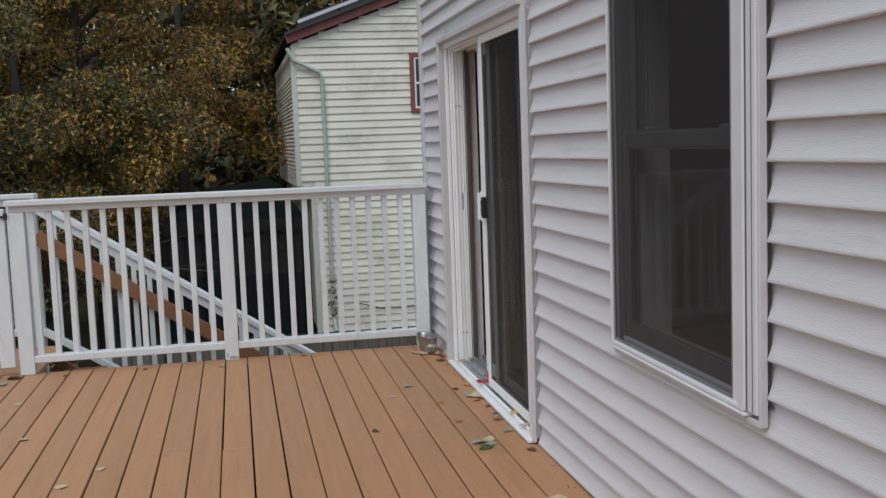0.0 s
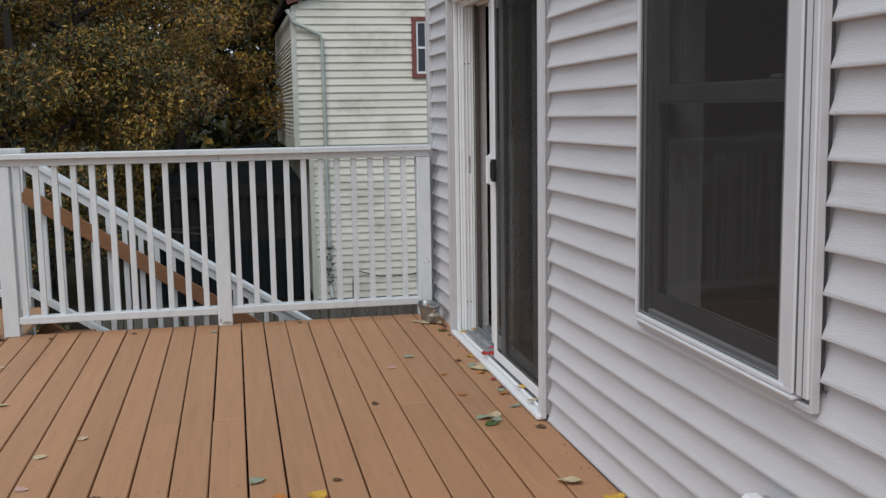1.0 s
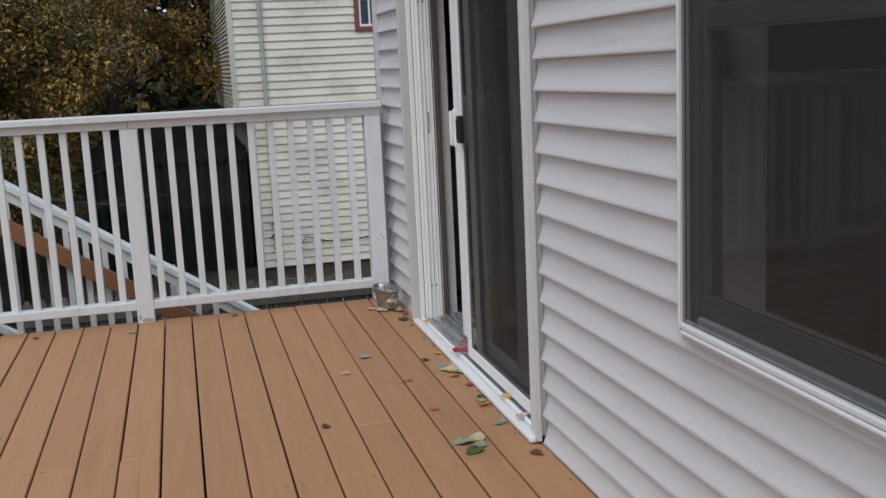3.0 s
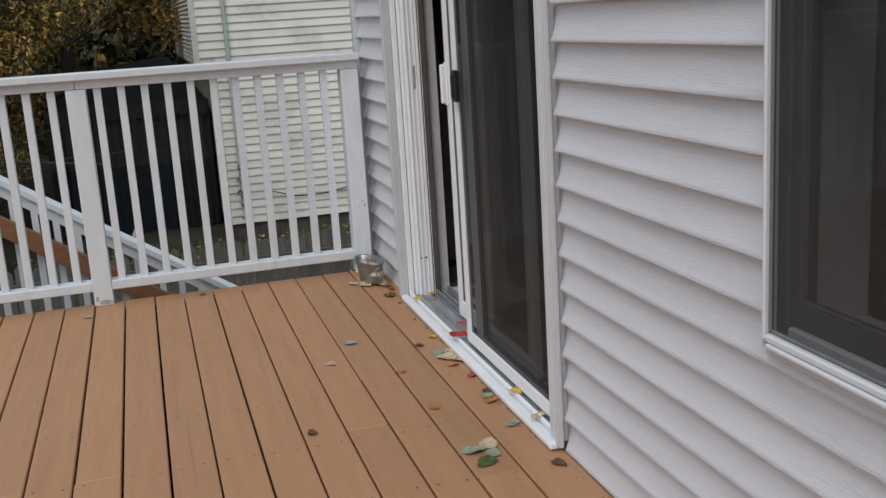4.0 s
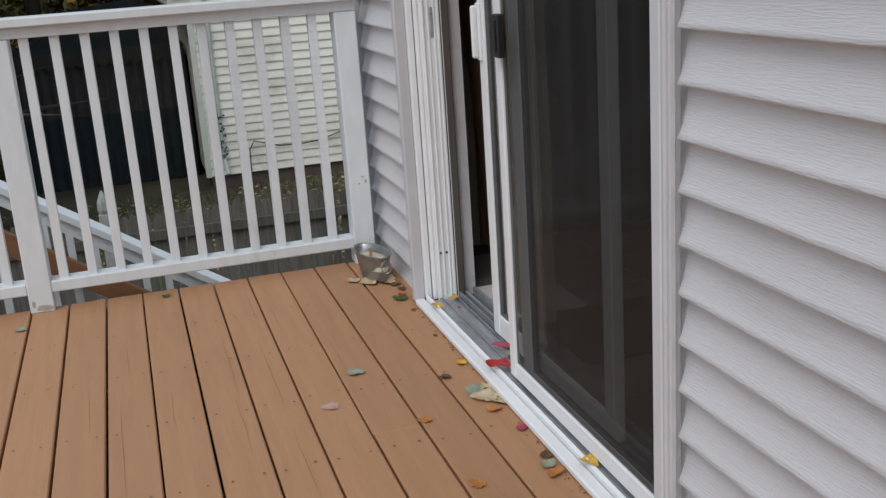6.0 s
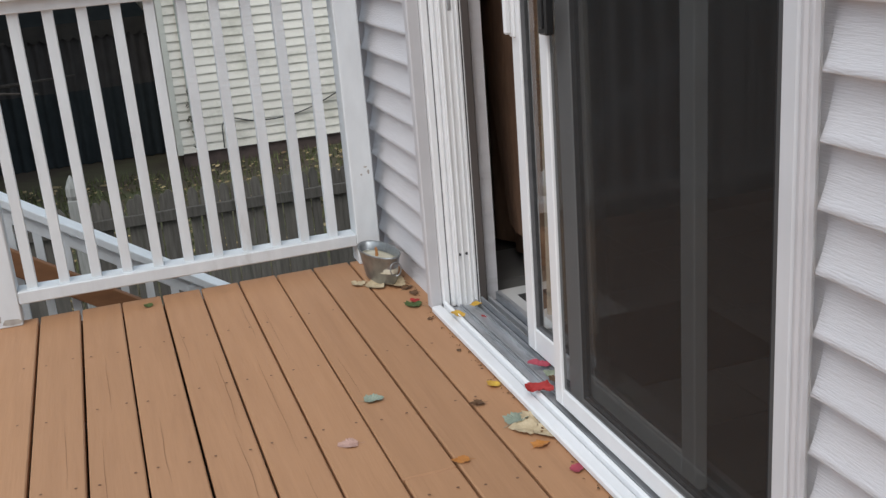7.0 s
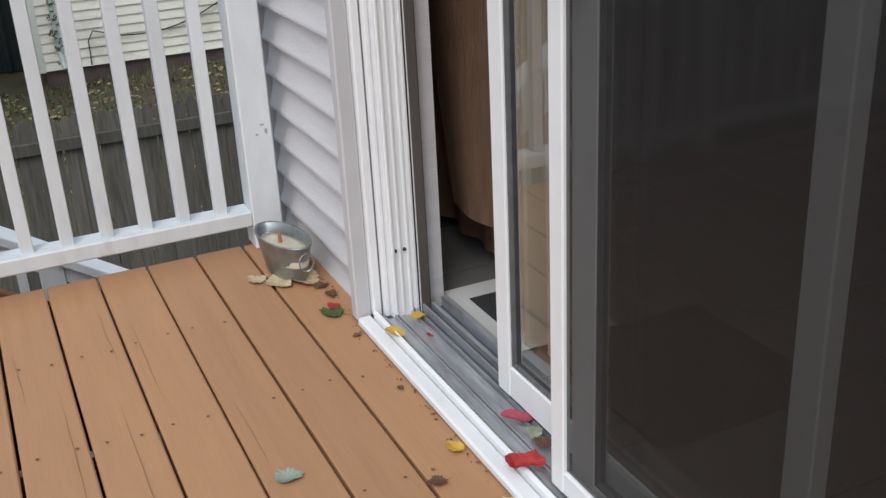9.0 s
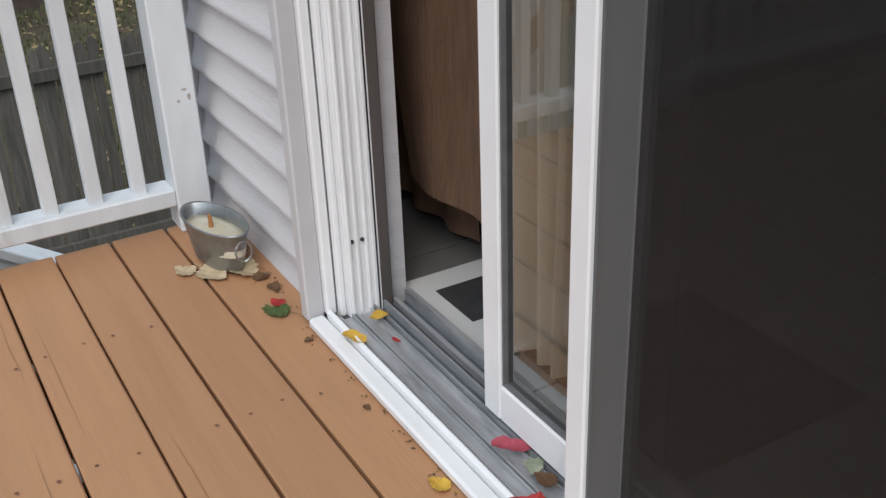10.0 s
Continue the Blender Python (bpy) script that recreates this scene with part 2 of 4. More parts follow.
# the room behind it
house_shell = structure("house_shell", "closed walls and roof of the grey clapboard house", "house")
for name, lo, hi, m in (("wall_far", (5.6, -4, GROUND_Z), (5.8, CORNER_Y - 0.02, HOUSE_TOP), M_ROOMWALL), ("wall_north", (T1, CORNER_Y - 0.2, GROUND_Z), (5.6, CORNER_Y - 0.02, HOUSE_TOP), M_ROOMWALL),
                        ("wall_south", (T1, 2.6, GROUND_Z), (5.6, 2.75, HOUSE_TOP), M_ROOMWALL)):
    block(name, lo, hi, m, house_shell, 0)
bm = bmesh.new()
box(bm, (T0, -4.2, HOUSE_TOP), (6.0, CORNER_Y, HOUSE_TOP + 0.25))
part("roof", bm, M_SHINGLE, house_shell)
bm = bmesh.new()
box(bm, (T1, 2.75, 2.44), (5.6, CORNER_Y - 0.2, 2.52))
ceiling = tagged(mesh_object("ceiling", bm, M_CEIL), "white painted ceiling of the dim room", "ceiling", kind="structure")
bm = bmesh.new()
box(bm, (T1, 2.75, -0.2), (5.6, CORNER_Y - 0.2, 0.012))
room_floor = tagged(mesh_object("room_floor", bm, M_GROUT), "grey tiled floor of the dim room", "floor", kind="structure")

# outside corner post
block("corner_trim", (WALL - 0.012, CORNER_Y - 0.035, -0.3), (WALL + 0.03, CORNER_Y + 0.022, HOUSE_TOP), M_GREYTRIM, wall_east, 0.003)
block("corner_trim", (WALL + 0.03, CORNER_Y - 0.02, -0.3), (WALL + 0.12, CORNER_Y + 0.022, HOUSE_TOP), M_GREYTRIM, wall_east, 0.003)

# ---- sliding door ----
door_1 = structure("door_1", "white vinyl sliding patio door standing partly open behind a screen", "door")
FX0, FX1 = 1.292, 1.500
M_GASKET = material("grey_glazing_gasket", (0.16, 0.16, 0.165), (0.12, 0.12, 0.125), 30.0, 0.7)
M_JAMBFACE = material("pale_grey_door_vinyl", (0.66, 0.665, 0.68), (0.60, 0.605, 0.62), 5.0, 0.42, 0.1, 30.0)
M_GROOVE = material("dull_blue_grey_track", (0.13, 0.15, 0.18), (0.07, 0.08, 0.095), 16.0, 0.5, 0.2, 40.0, (4, 0.6, 4), metal=0.3)
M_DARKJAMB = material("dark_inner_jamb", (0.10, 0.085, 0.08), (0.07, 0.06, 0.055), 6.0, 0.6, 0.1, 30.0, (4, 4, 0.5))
# frame: proud grey channel, stepped white casing, jambs with fins, head
for o, s in ((DOOR_Y1, -1), (DOOR_Y0, 1)):
    def span(a, b):
        return sorted((o + s * a, o + s * b))
    bm = bmesh.new()
    a, b = span(-0.036, 0.000) if s < 0 else span(-0.038, -0.024)
    box(bm, (1.266 if s < 0 else 1.283, a, 0.012), (1.306, b, DOOR_Z1 + 0.034), 0.004)
    part("side_trim", bm, M_GREYTRIM, door_1, "grey vinyl channel along the siding")
    if s > 0:
        a, b = span(-0.0215, 0.018)
        block("casing", (1.284, a, 0.012), (1.306, b, DOOR_Z1 - 0.002), M_JAMBFACE, door_1, 0.004)
        a, b = span(-0.0238, -0.0217)
        block("casing_joint", (1.292, a, 0.014), (1.305, b, DOOR_Z1 - 0.002), M_GASKET, door_1, 0.0)
    a, b = span(-0.046, -0.0365)
    block("side_lip", (1.290, a, 0.012), (1.3035, b, DOOR_Z1 + 0.030), M_GREYTRIM, door_1, 0.002)
    for x0, x1, d in ((1.3062, 1.3300, 0.014), (1.3302, 1.3440, 0.034)):
        a, b = span(-0.02, d)
        block("casing", (x0, a, 0.020), (x1, b, DOOR_Z1 - 0.01), M_VINYL, door_1, 0.004)
    a, b = span(-0.0005, 0.0155)
    block("casing_joint", (1.3288, a, 0.026), (1.3312, b, DOOR_Z1 - 0.02), M_GASKET, door_1, 0.0)
    bm = bmesh.new()
    a, b = span(-0.02, 0.050)
    box(bm, (1.3442, a, 0.020), (1.4100, b, DOOR_Z1), 0.002)
    for fx, depth, wid in ((1.350, 0.055, 0.007), (1.369, 0.054, 0.007), (1.390, 0.056, 0.006), (1.402, 0.060, 0.008)):
        a, b = span(0.048, depth)
        box(bm, (fx, a, 0.03), (fx + wid, b, DOOR_Z1 - 0.04), 0.0015)
    part("jamb", bm, M_VINYL, door_1)
    a, b = span(0.0, 0.058)
    block("seal_strip", (1.4102, a, 0.02), (1.4140, b, DOOR_Z1), M_BLACK, door_1, 0.0, "black weather seal")
    block("seal_edge", (1.4142, a, 0.02), (1.4170, b, DOOR_Z1), M_VINYL, door_1, 0.0)
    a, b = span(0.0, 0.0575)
    # innermost strip of the jamb, in a deep brown-grey
    block("weather_strip", (1.4172, a, 0.0), (1.444, b, DOOR_Z1), M_DARKJAMB, door_1, 0.003, "dark inner strip of the jamb")
bm = bmesh.new()
box(bm, (1.300, DOOR_Y0, DOOR_Z1 - 0.030), (1.330, DOOR_Y1, DOOR_Z1 + 0.000), 0.004)
box(bm, (1.330, DOOR_Y0 + 0.050, DOOR_Z1 - 0.040), (FX1, DOOR_Y1 - 0.050, DOOR_Z1), 0.002)
for fx in (1.352, 1.378, 1.432, 1.486):
    box(bm, (fx, DOOR_Y0 + 0.055, DOOR_Z1 - 0.052), (fx + 0.007, DOOR_Y1 - 0.055, DOOR_Z1 - 0.040))
part("head_jamb", bm, M_VINYL, door_1)
bm = bmesh.new()
box(bm, (1.264, DOOR_Y0 - 0.036, DOOR_Z1 + 0.002), (1.306, DOOR_Y1 + 0.036, DOOR_Z1 + 0.036), 0.004)
part("top_trim", bm, M_GREYTRIM, door_1, "grey vinyl channel over the door head")
# sill: white nosing, grey tracks
bm = bmesh.new()
box(bm, (1.264, DOOR_Y0 - 0.030, 0.004), (1.300, DOOR_Y1 - 0.006, 0.026), 0.005)
part("sill_nosing", bm, M_VINYL, door_1, "scuffed white sill nosing")
block("sill_ridge", (1.302, DOOR_Y0 + 0.015, 0.004), (1.3155, DOOR_Y1 - 0.016, 0.041), M_VINYL, door_1, 0.006, "bright rounded sill ridge")
bm = bmesh.new()
box(bm, (1.3157, DOOR_Y0 + 0.02, 0.004), (1.500, DOOR_Y1 - 0.050, 0.024))
for fx, hgt, w in ((1.319, 0.033, 0.003), (1.346, 0.031, 0.004), (1.353, 0.034, 0.003), (1.390, 0.034, 0.003), (1.399, 0.040, 0.004), (1.420, 0.046, 0.005), (1.444, 0.042, 0.010), (1.474, 0.052, 0.016)):
    box(bm, (fx, DOOR_Y0 + 0.055, 0.024), (fx + w, DOOR_Y1 - 0.052, hgt))
part("sill_track", bm, M_TRACK, door_1, "grey weathered metal track")
# strips between the fins: dark ones paint in groove shade, bluish ones tint the track
for fx, w, m in ((1.3225, 0.003, M_RUBBER), (1.3500, 0.003, M_RUBBER), (1.3935, 0.005, M_GROOVE), (1.4035, 0.016, M_GROOVE), (1.4255, 0.018, M_RUBBER), (1.4545, 0.019, M_GROOVE)):
    block("shaded_groove", (fx, DOOR_Y0 + 0.057, 0.0235), (fx + w, DOOR_Y1 - 0.054, 0.0262), m, door_1, 0.0)
for z in (0.20, 1.60):
    for x in (1.3600, 1.3835):
        bm = bmesh.new()
        bmesh.ops.create_cone(bm, segments=10, radius1=0.0048, radius2=0.0035, depth=0.006, cap_ends=True, matrix=pose(x, DOOR_Y1 - 0.052, z, 90))
        part("screw", bm, M_RUBBER, door_1)
# latch keeper on the jamb
block("strike_plate", (1.378, DOOR_Y1 - 0.054, 0.966), (1.389, DOOR_Y1 - 0.0495, 1.068), M_TRACK, door_1, 0.002, "dark metal strike plate")




def panel(parent, name, x0, x1, y0, y1, z0, z1, stile, rail, mat, pane, pane_name="pane", seal=True):
    """A framed leaf: two stiles, two rails, a pane and its seal."""
    leaf = part(name, bmesh.new(), mat, parent)
    xm = (x0 + x1) / 2
    for a, b in ((y0, y0 + stile), (y1 - stile, y1)):
        block("stile", (x0, a, z0), (x1, b, z1), mat, leaf, 0.003)
    for a, b in ((z0, z0 + rail), (z1 - rail, z1)):
        block("rail", (x0 + 0.001, y0 + stile, a), (x1 - 0.001, y1 - stile, b), mat, leaf, 0.003)
    if seal:
        bm = bmesh.new()
        s = 0.004
        for lo, hi in (((xm - 0.010, y0 + stile, z0 + rail), (xm + 0.010, y0 + stile + s, z1 - rail)), ((xm - 0.010, y1 - stile - s, z0 + rail), (xm + 0.010, y1 - stile, z1 - rail)),
                       ((xm - 0.010, y0 + stile + s, z0 + rail), (xm + 0.010, y1 - stile - s, z0 + rail + s)), ((xm - 0.010, y0 + stile + s, z1 - rail - s), (xm + 0.010, y1 - stile - s, z1 - rail))):
            box(bm, lo, hi)
        part("seal", bm, M_GASKET, leaf)
    vs = [(xm, y0 + stile, z0 + rail), (xm, y0 + stile, z1 - rail), (xm, y1 - stile, z1 - rail), (xm, y1 - stile, z0 + rail)]
    me = bpy.data.meshes.new(pane_name)
    me.from_pydata(vs, [], [(0, 3, 2, 1)])  # faces the deck
    if me.polygons[0].normal.x > 0:
        me.flip_normals()
    me.materials.append(pane)
    p = new(pane_name, me)
    p.parent = leaf
    p.matrix_parent_inverse = leaf.matrix_world.inverted()
    p.visible_shadow = False
    return leaf


fixed_leaf = panel(door_1, "fixed_leaf", 1.360, 1.384, 6.205, 7.100, 0.046, 1.930, 0.074, 0.030, M_VINYL, M_GLASS)
sliding_leaf = panel(door_1, "sliding_leaf", 1.394, 1.426, 6.572, 7.446, 0.050, 1.930, 0.052, 0.072, M_VINYL, M_GLASS)
screen_leaf = panel(door_1, "screen_leaf", 1.322, 1.338, 6.170, 7.108, 0.045, 1.944, 0.042, 0.048, M_VINYL, M_SCREEN, "mesh", False)
# pull handle on the sliding leaf
bm = bmesh.new()
box(bm, (1.368, 7.424, 0.935), (1.3865, 7.440, 1.090), 0.005)
box(bm, (1.3855, 7.412, 0.928), (1.3945, 7.442, 1.097), 0.003)
part("pull_handle", bm, M_VINYL, sliding_leaf, "slim white pull handle")
bm = bmesh.new()
box(bm, (1.300, 7.020, 0.975), (1.322, 7.062, 1.088), 0.004)
box(bm, (1.294, 7.028, 0.990), (1.301, 7.046, 1.073), 0.002)
part("screen_latch", bm, M_BLACK, screen_leaf, "black plastic screen latch")

# ---- window ----
window_1 = structure("window_1", "white double-hung window with a dark insect screen", "window")
wx0, wx1 = 1.276, 1.372
# dark grey holds the dimness behind the screen, not the vinyl's own tone
M_SASH = material("screen_dimmed_sash_vinyl", (0.16, 0.16, 0.165), (0.13, 0.13, 0.135), 9.0, 0.45)
M_CASING = material("pale_grey_window_vinyl", (0.66, 0.66, 0.675), (0.60, 0.60, 0.615), 5.0, 0.42, 0.1, 30.0, dirt=(0.40, 0.39, 0.38), dirt_scale=2.0, dirt_low=0.62, dirt_high=0.9)
CAS = 0.135           # width of the near casing
bm = bmesh.new()
box(bm, (wx0 + 0.006, WIN_Y0, WIN_Z0), (wx0 + 0.035, WIN_Y0 + 0.052, WIN_Z1), 0.004)
box(bm, (wx0, WIN_Y0 + 0.055, WIN_Z0), (wx0 + 0.035, WIN_Y0 + 0.098, WIN_Z1), 0.005)
box(bm, (wx0 + 0.008, WIN_Y0 + 0.099, WIN_Z0 + 0.004), (wx0 + 0.035, WIN_Y0 + CAS, WIN_Z1), 0.003)
part("window_frame", bm, M_CASING, window_1)
# reveals and sashes take the darkened vinyl, their shade painted in
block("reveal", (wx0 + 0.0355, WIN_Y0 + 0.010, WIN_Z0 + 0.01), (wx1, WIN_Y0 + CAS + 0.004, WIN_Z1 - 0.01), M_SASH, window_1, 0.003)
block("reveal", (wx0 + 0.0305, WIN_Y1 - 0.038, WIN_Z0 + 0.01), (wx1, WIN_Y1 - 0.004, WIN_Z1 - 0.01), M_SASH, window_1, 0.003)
bm = bmesh.new()
box(bm, (wx0, WIN_Y1 - 0.010, WIN_Z0), (wx0 + 0.030, WIN_Y1, WIN_Z1), 0.003)
part("window_frame", bm, M_CASING, window_1)
bm = bmesh.new()
box(bm, (wx0 - 0.005, WIN_Y0 + 0.050, WIN_Z0 - 0.012), (wx0 + 0.030, WIN_Y1 - 0.020, WIN_Z0 - 0.002), 0.003)
box(bm, (wx0 - 0.001, WIN_Y0 + 0.06, WIN_Z0 - 0.002), (wx0 + 0.030, WIN_Y1 - 0.012, WIN_Z0 + 0.014), 0.004)
box(bm, (wx0 + 0.030, WIN_Y0 + CAS + 0.004, WIN_Z0 + 0.004), (wx1, WIN_Y1 - 0.038, WIN_Z0 + 0.030), 0.004)
part("window_sill", bm, M_CASING, window_1)
bm = bmesh.new()
box(bm, (wx0, WIN_Y0 + CAS, WIN_Z1 - 0.04), (wx1, WIN_Y1 - 0.010, WIN_Z1), 0.004)
part("head_jamb", bm, M_CASING, window_1)
bm = bmesh.new()
box(bm, (wx0 + 0.010, WIN_Y0 - 0.010, WIN_Z0 - 0.03), (wx0 + 0.034, WIN_Y0 - 0.001, WIN_Z1 + 0.02), 0.003)
box(bm, (wx0 + 0.010, WIN_Y1 + 0.001, WIN_Z0 - 0.02), (wx0 + 0.034, WIN_Y1 + 0.012, WIN_Z1 + 0.02), 0.003)
box(bm, (wx0 + 0.010, WIN_Y0, WIN_Z1 + 0.001), (wx0 + 0.034, WIN_Y1, WIN_Z1 + 0.020), 0.003)
box(bm, (wx0 + 0.010, WIN_Y0 - 0.001, WIN_Z0 - 0.030), (wx0 + 0.034, WIN_Y1 + 0.001, WIN_Z0 - 0.0125), 0.003)
part("side_trim", bm, M_GREYTRIM, window_1)
for y, w in ((0.053, 0.0025), (0.0975, 0.002), (0.020, 0.0015)):
    block("casing_joint", (wx0 + 0.004, WIN_Y0 + y - w / 2, WIN_Z0 + 0.006), (wx0 + 0.012, WIN_Y0 + y + w / 2, WIN_Z1 - 0.004), M_GASKET, window_1, 0.0)
WMEET = 1.385
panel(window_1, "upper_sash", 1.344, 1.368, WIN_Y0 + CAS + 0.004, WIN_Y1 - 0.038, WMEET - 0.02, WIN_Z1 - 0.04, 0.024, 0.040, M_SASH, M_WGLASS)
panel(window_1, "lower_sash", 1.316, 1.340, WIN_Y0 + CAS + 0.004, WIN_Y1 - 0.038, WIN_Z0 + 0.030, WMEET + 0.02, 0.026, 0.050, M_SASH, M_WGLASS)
panel(window_1, "window_screen", 1.284, 1.294, WIN_Y0 + CAS + 0.0005, WIN_Y1 - 0.0105, WIN_Z0 + 0.0145, WIN_Z1 - 0.042, 0.007, 0.008, M_GASKET, M_WSCREEN, "mesh", False)
for y in (WIN_Y0 + 0.25, WIN_Y1 - 0.25):
    block("sash_lock", (1.318, y - 0.025, WMEET + 0.02), (1.340, y + 0.025, WMEET + 0.034), M_SASH, window_1, 0.004)

# ---- outlet cover on the wall ----
outlet = thing("outlet_cover", "white weatherproof outlet cover, slightly open, on grey siding", "outlet cover", (WALL, 4.175, 0.37))
bm = bmesh.new()
box(bm, (WALL - 0.014, 4.115, 0.240), (WALL + 0.012, 4.227, 0.370), 0.005)
part("base_plate", bm, M_TRACK, outlet, "grey metal base plate")
bm = bmesh.new()
box(bm, (WALL - 0.072, 4.107, 0.255), (WALL - 0.022, 4.219, 0.385), 0.010)
part("lid", bm, M_VINYL, outlet, "white domed plastic lid")
block("socket", (WALL - 0.0215, 4.129, 0.260), (WALL - 0.0145, 4.225, 0.360), M_BLACK, outlet, 0.002)

# ---- railings ----
def railing(name, label, origin, turn, posts, bays, top=1.115, group=""):
    """A white wooden guard along its own x: posts as (x, width), bays as (first, step, count) of balusters."""
    r = thing(name, label, "railing", (0, 0, 0), group)
    x0, x1 = posts[0][0] - posts[0][1] / 2, posts[-1][0] + posts[-1][1] / 2
    bm = bmesh.new()
    box(bm, (x0 - 0.02, -0.030, top - 0.034), (x1 + 0.005, 0.110, top), 0.004)
    part("top_rail", bm, M_WHITE, r)
    for (xa, wa), (xb, wb) in zip(posts, posts[1:]):
        block("upper_rail", (xa - (wa / 2 if xa == posts[0][0] else 0), 0.006, top - 0.075), (xb + (wb / 2 if xb == posts[-1][0] else -0.002), 0.045, top - 0.034), M_WHITE, r, 0.003)
        block("bottom_rail", (xa + wa / 2, 0.000, 0.074), (xb - wb / 2, 0.082, 0.120), M_WHITE, r, 0.004)
    for x, w in posts:
        bm = bmesh.new()
        box(bm, (x - w / 2, -0.002, 0.0), (x + w / 2, 0.090, top - 0.0765), 0.004)
        part("post", bm, M_WHITE, r)
    bm = bmesh.new()
    box(bm, (-0.0175, 0.022, 0.118), (0.0175, 0.057, top - 0.070), 0.002)
    first = part("baluster", bm, M_WHITE, r)
    spots = [a + s * i for a, s, k in bays for i in range(k)]
    first.location.x = spots[0]
    for x in spots[1:]:
        o = new("baluster", first.data)
        o.parent = r
        o.location = (x, 0, 0)
        o.rotation_euler.z = random.uniform(-0.03, 0.03)
    r.matrix_world = pose(*origin, 0, 0, turn)
    bpy.context.view_layer.update()
    return r


rail_north = railing("deck_railing", "white painted wooden deck railing with square balusters", (0, RAIL_Y, 0), 0,
        [(-1.345, 0.092), (-0.066, 0.090), (1.225, 0.088)], [(-1.262, 0.1085, 11), (0.030, 0.1068, 11)])
# paint worn off the corner post
M_BARE = material("bare_weathered_wood", (0.44, 0.41, 0.37), (0.33, 0.30, 0.27), 60.0, 0.9)
for x, z, w, h in ((1.240, 0.372, 0.010, 0.004), (1.250, 0.352, 0.006, 0.010), (1.212, 0.020, 0.020, 0.010), (1.222, 0.345, 0.006, 0.004), (-0.060, 0.018, 0.040, 0.014), (-0.095, 0.035, 0.010, 0.018)):
    rr = random.Random(int(x * 1000 + z * 777))
    chips = bmesh.new()
    chips.faces.new([chips.verts.new((x + w * rr.uniform(0.6, 1) * math.cos(q * 0.7), RAIL_Y - 0.0028, z + h * rr.uniform(0.6, 1) * math.sin(q * 0.7))) for q in range(9)])
    part("worn_patch", chips, M_BARE, rail_north, "patch of bare weathered wood")

gate = thing("gate", "white wooden stair gate with a black latch, closed", "gate", (-1.9, RAIL_Y, 0.06))
for x in (-1.462, -2.30):
    block("stile", (x - 0.045, RAIL_Y + 0.005, 0.055), (x + 0.045, RAIL_Y + 0.045, 1.065), M_WHITE, gate, 0.004)
for z in (0.10, 0.99):
    block("rail", (-2.255, RAIL_Y + 0.008, z), (-1.507, RAIL_Y + 0.042, z + 0.07), M_WHITE, gate, 0.004)
for i in range(6):
    x = -1.615 - 0.109 * i
    block("baluster", (x - 0.0175, RAIL_Y + 0.012, 0.17), (x + 0.0175, RAIL_Y + 0.040, 0.99), M_WHITE, gate, 0.002)
bm = bmesh.new()
box(bm, (-1.500, RAIL_Y - 0.010, 1.010), (-1.395, RAIL_Y + 0.004, 1.024), 0.002)
box(bm, (-1.420, RAIL_Y - 0.016, 0.996), (-1.396, RAIL_Y - 0.001, 1.040), 0.002)
part("latch", bm, M_BLACK, gate, "black metal latch")
block("hinge_post", (-2.44, RAIL_Y, 0.0), (-2.35, RAIL_Y + 0.09, 1.10), M_WHITE, gate, 0.004)

# ---- stairs going down beyond the railing ----
SLOPE, SX0, GY = -0.658, -1.45, 9.68
stairs = thing("stairs", "brown wooden stairs going down from the deck with a white guard", "stairs", (-1.5, 9.1, GROUND_Z))
RISE = 0.187
RUN = RISE / 0.658
for i in range(16):
    x, z = SX0 + 0.15 + i * RUN, -RISE * (i + 1)
    bm = bmesh.new()
    box(bm, (x, 8.72, z - 0.035), (x + RUN + 0.02, 9.63, z), 0.004)
    part("tread", bm, M_BROWNPAINT, stairs)
for y in (8.69, 9.635):
    bm = bmesh.new()
    beam(bm, (SX0 + 0.05, y, -0.20), (SX0 + 0.05 + 4.3, y, -0.20 + 4.3 * SLOPE), 0.038, 0.24, 0.003)
    part("stringer", bm, M_BROWNPAINT, stairs)
landing = part("landing", bmesh.new(), M_DECK, stairs)
for i in range(6):
    y = 8.66 + i * 0.158
    block("board", (-2.95, y, -0.032), (SX0 + 0.15, y + 0.153, -0.004), M_DECK, landing, 0.003)
GX1 = 2.30
zt = lambda x: 0.136 + SLOPE * x
bm = bmesh.new()
beam(bm, (SX0, GY + 0.02, zt(SX0) - 0.018), (GX1, GY + 0.02, zt(GX1) - 0.018), 0.14, 0.036, 0.004)
part("top_rail", bm, M_WHITE, stairs, "white sloping cap rail")
bm = bmesh.new()
beam(bm, (SX0, GY, zt(SX0) - 0.065), (GX1, GY, zt(GX1) - 0.065), 0.038, 0.075, 0.003)
part("upper_rail", bm, M_WHITE, stairs)
bm = bmesh.new()
beam(bm, (SX0 + 0.02, GY - 0.075, zt(SX0) - 0.285), (GX1, GY - 0.075, zt(GX1) - 0.285), 0.036, 0.105, 0.004)
part("grab_board", bm, M_BROWNPAINT, stairs, "brown stained sloping board")
bm = bmesh.new()
beam(bm, (SX0, GY, zt(SX0) - 0.98), (GX1, GY, zt(GX1) - 0.98), 0.07, 0.045, 0.003)
part("bottom_rail", bm, M_WHITE, stairs)
for i in range(33):
    x = SX0 + 0.14 + i * 0.109
    block("baluster", (x - 0.0175, GY - 0.018, zt(x) - 0.98), (x + 0.0175, GY + 0.017, zt(x) - 0.05), M_WHITE, stairs, 0.0)
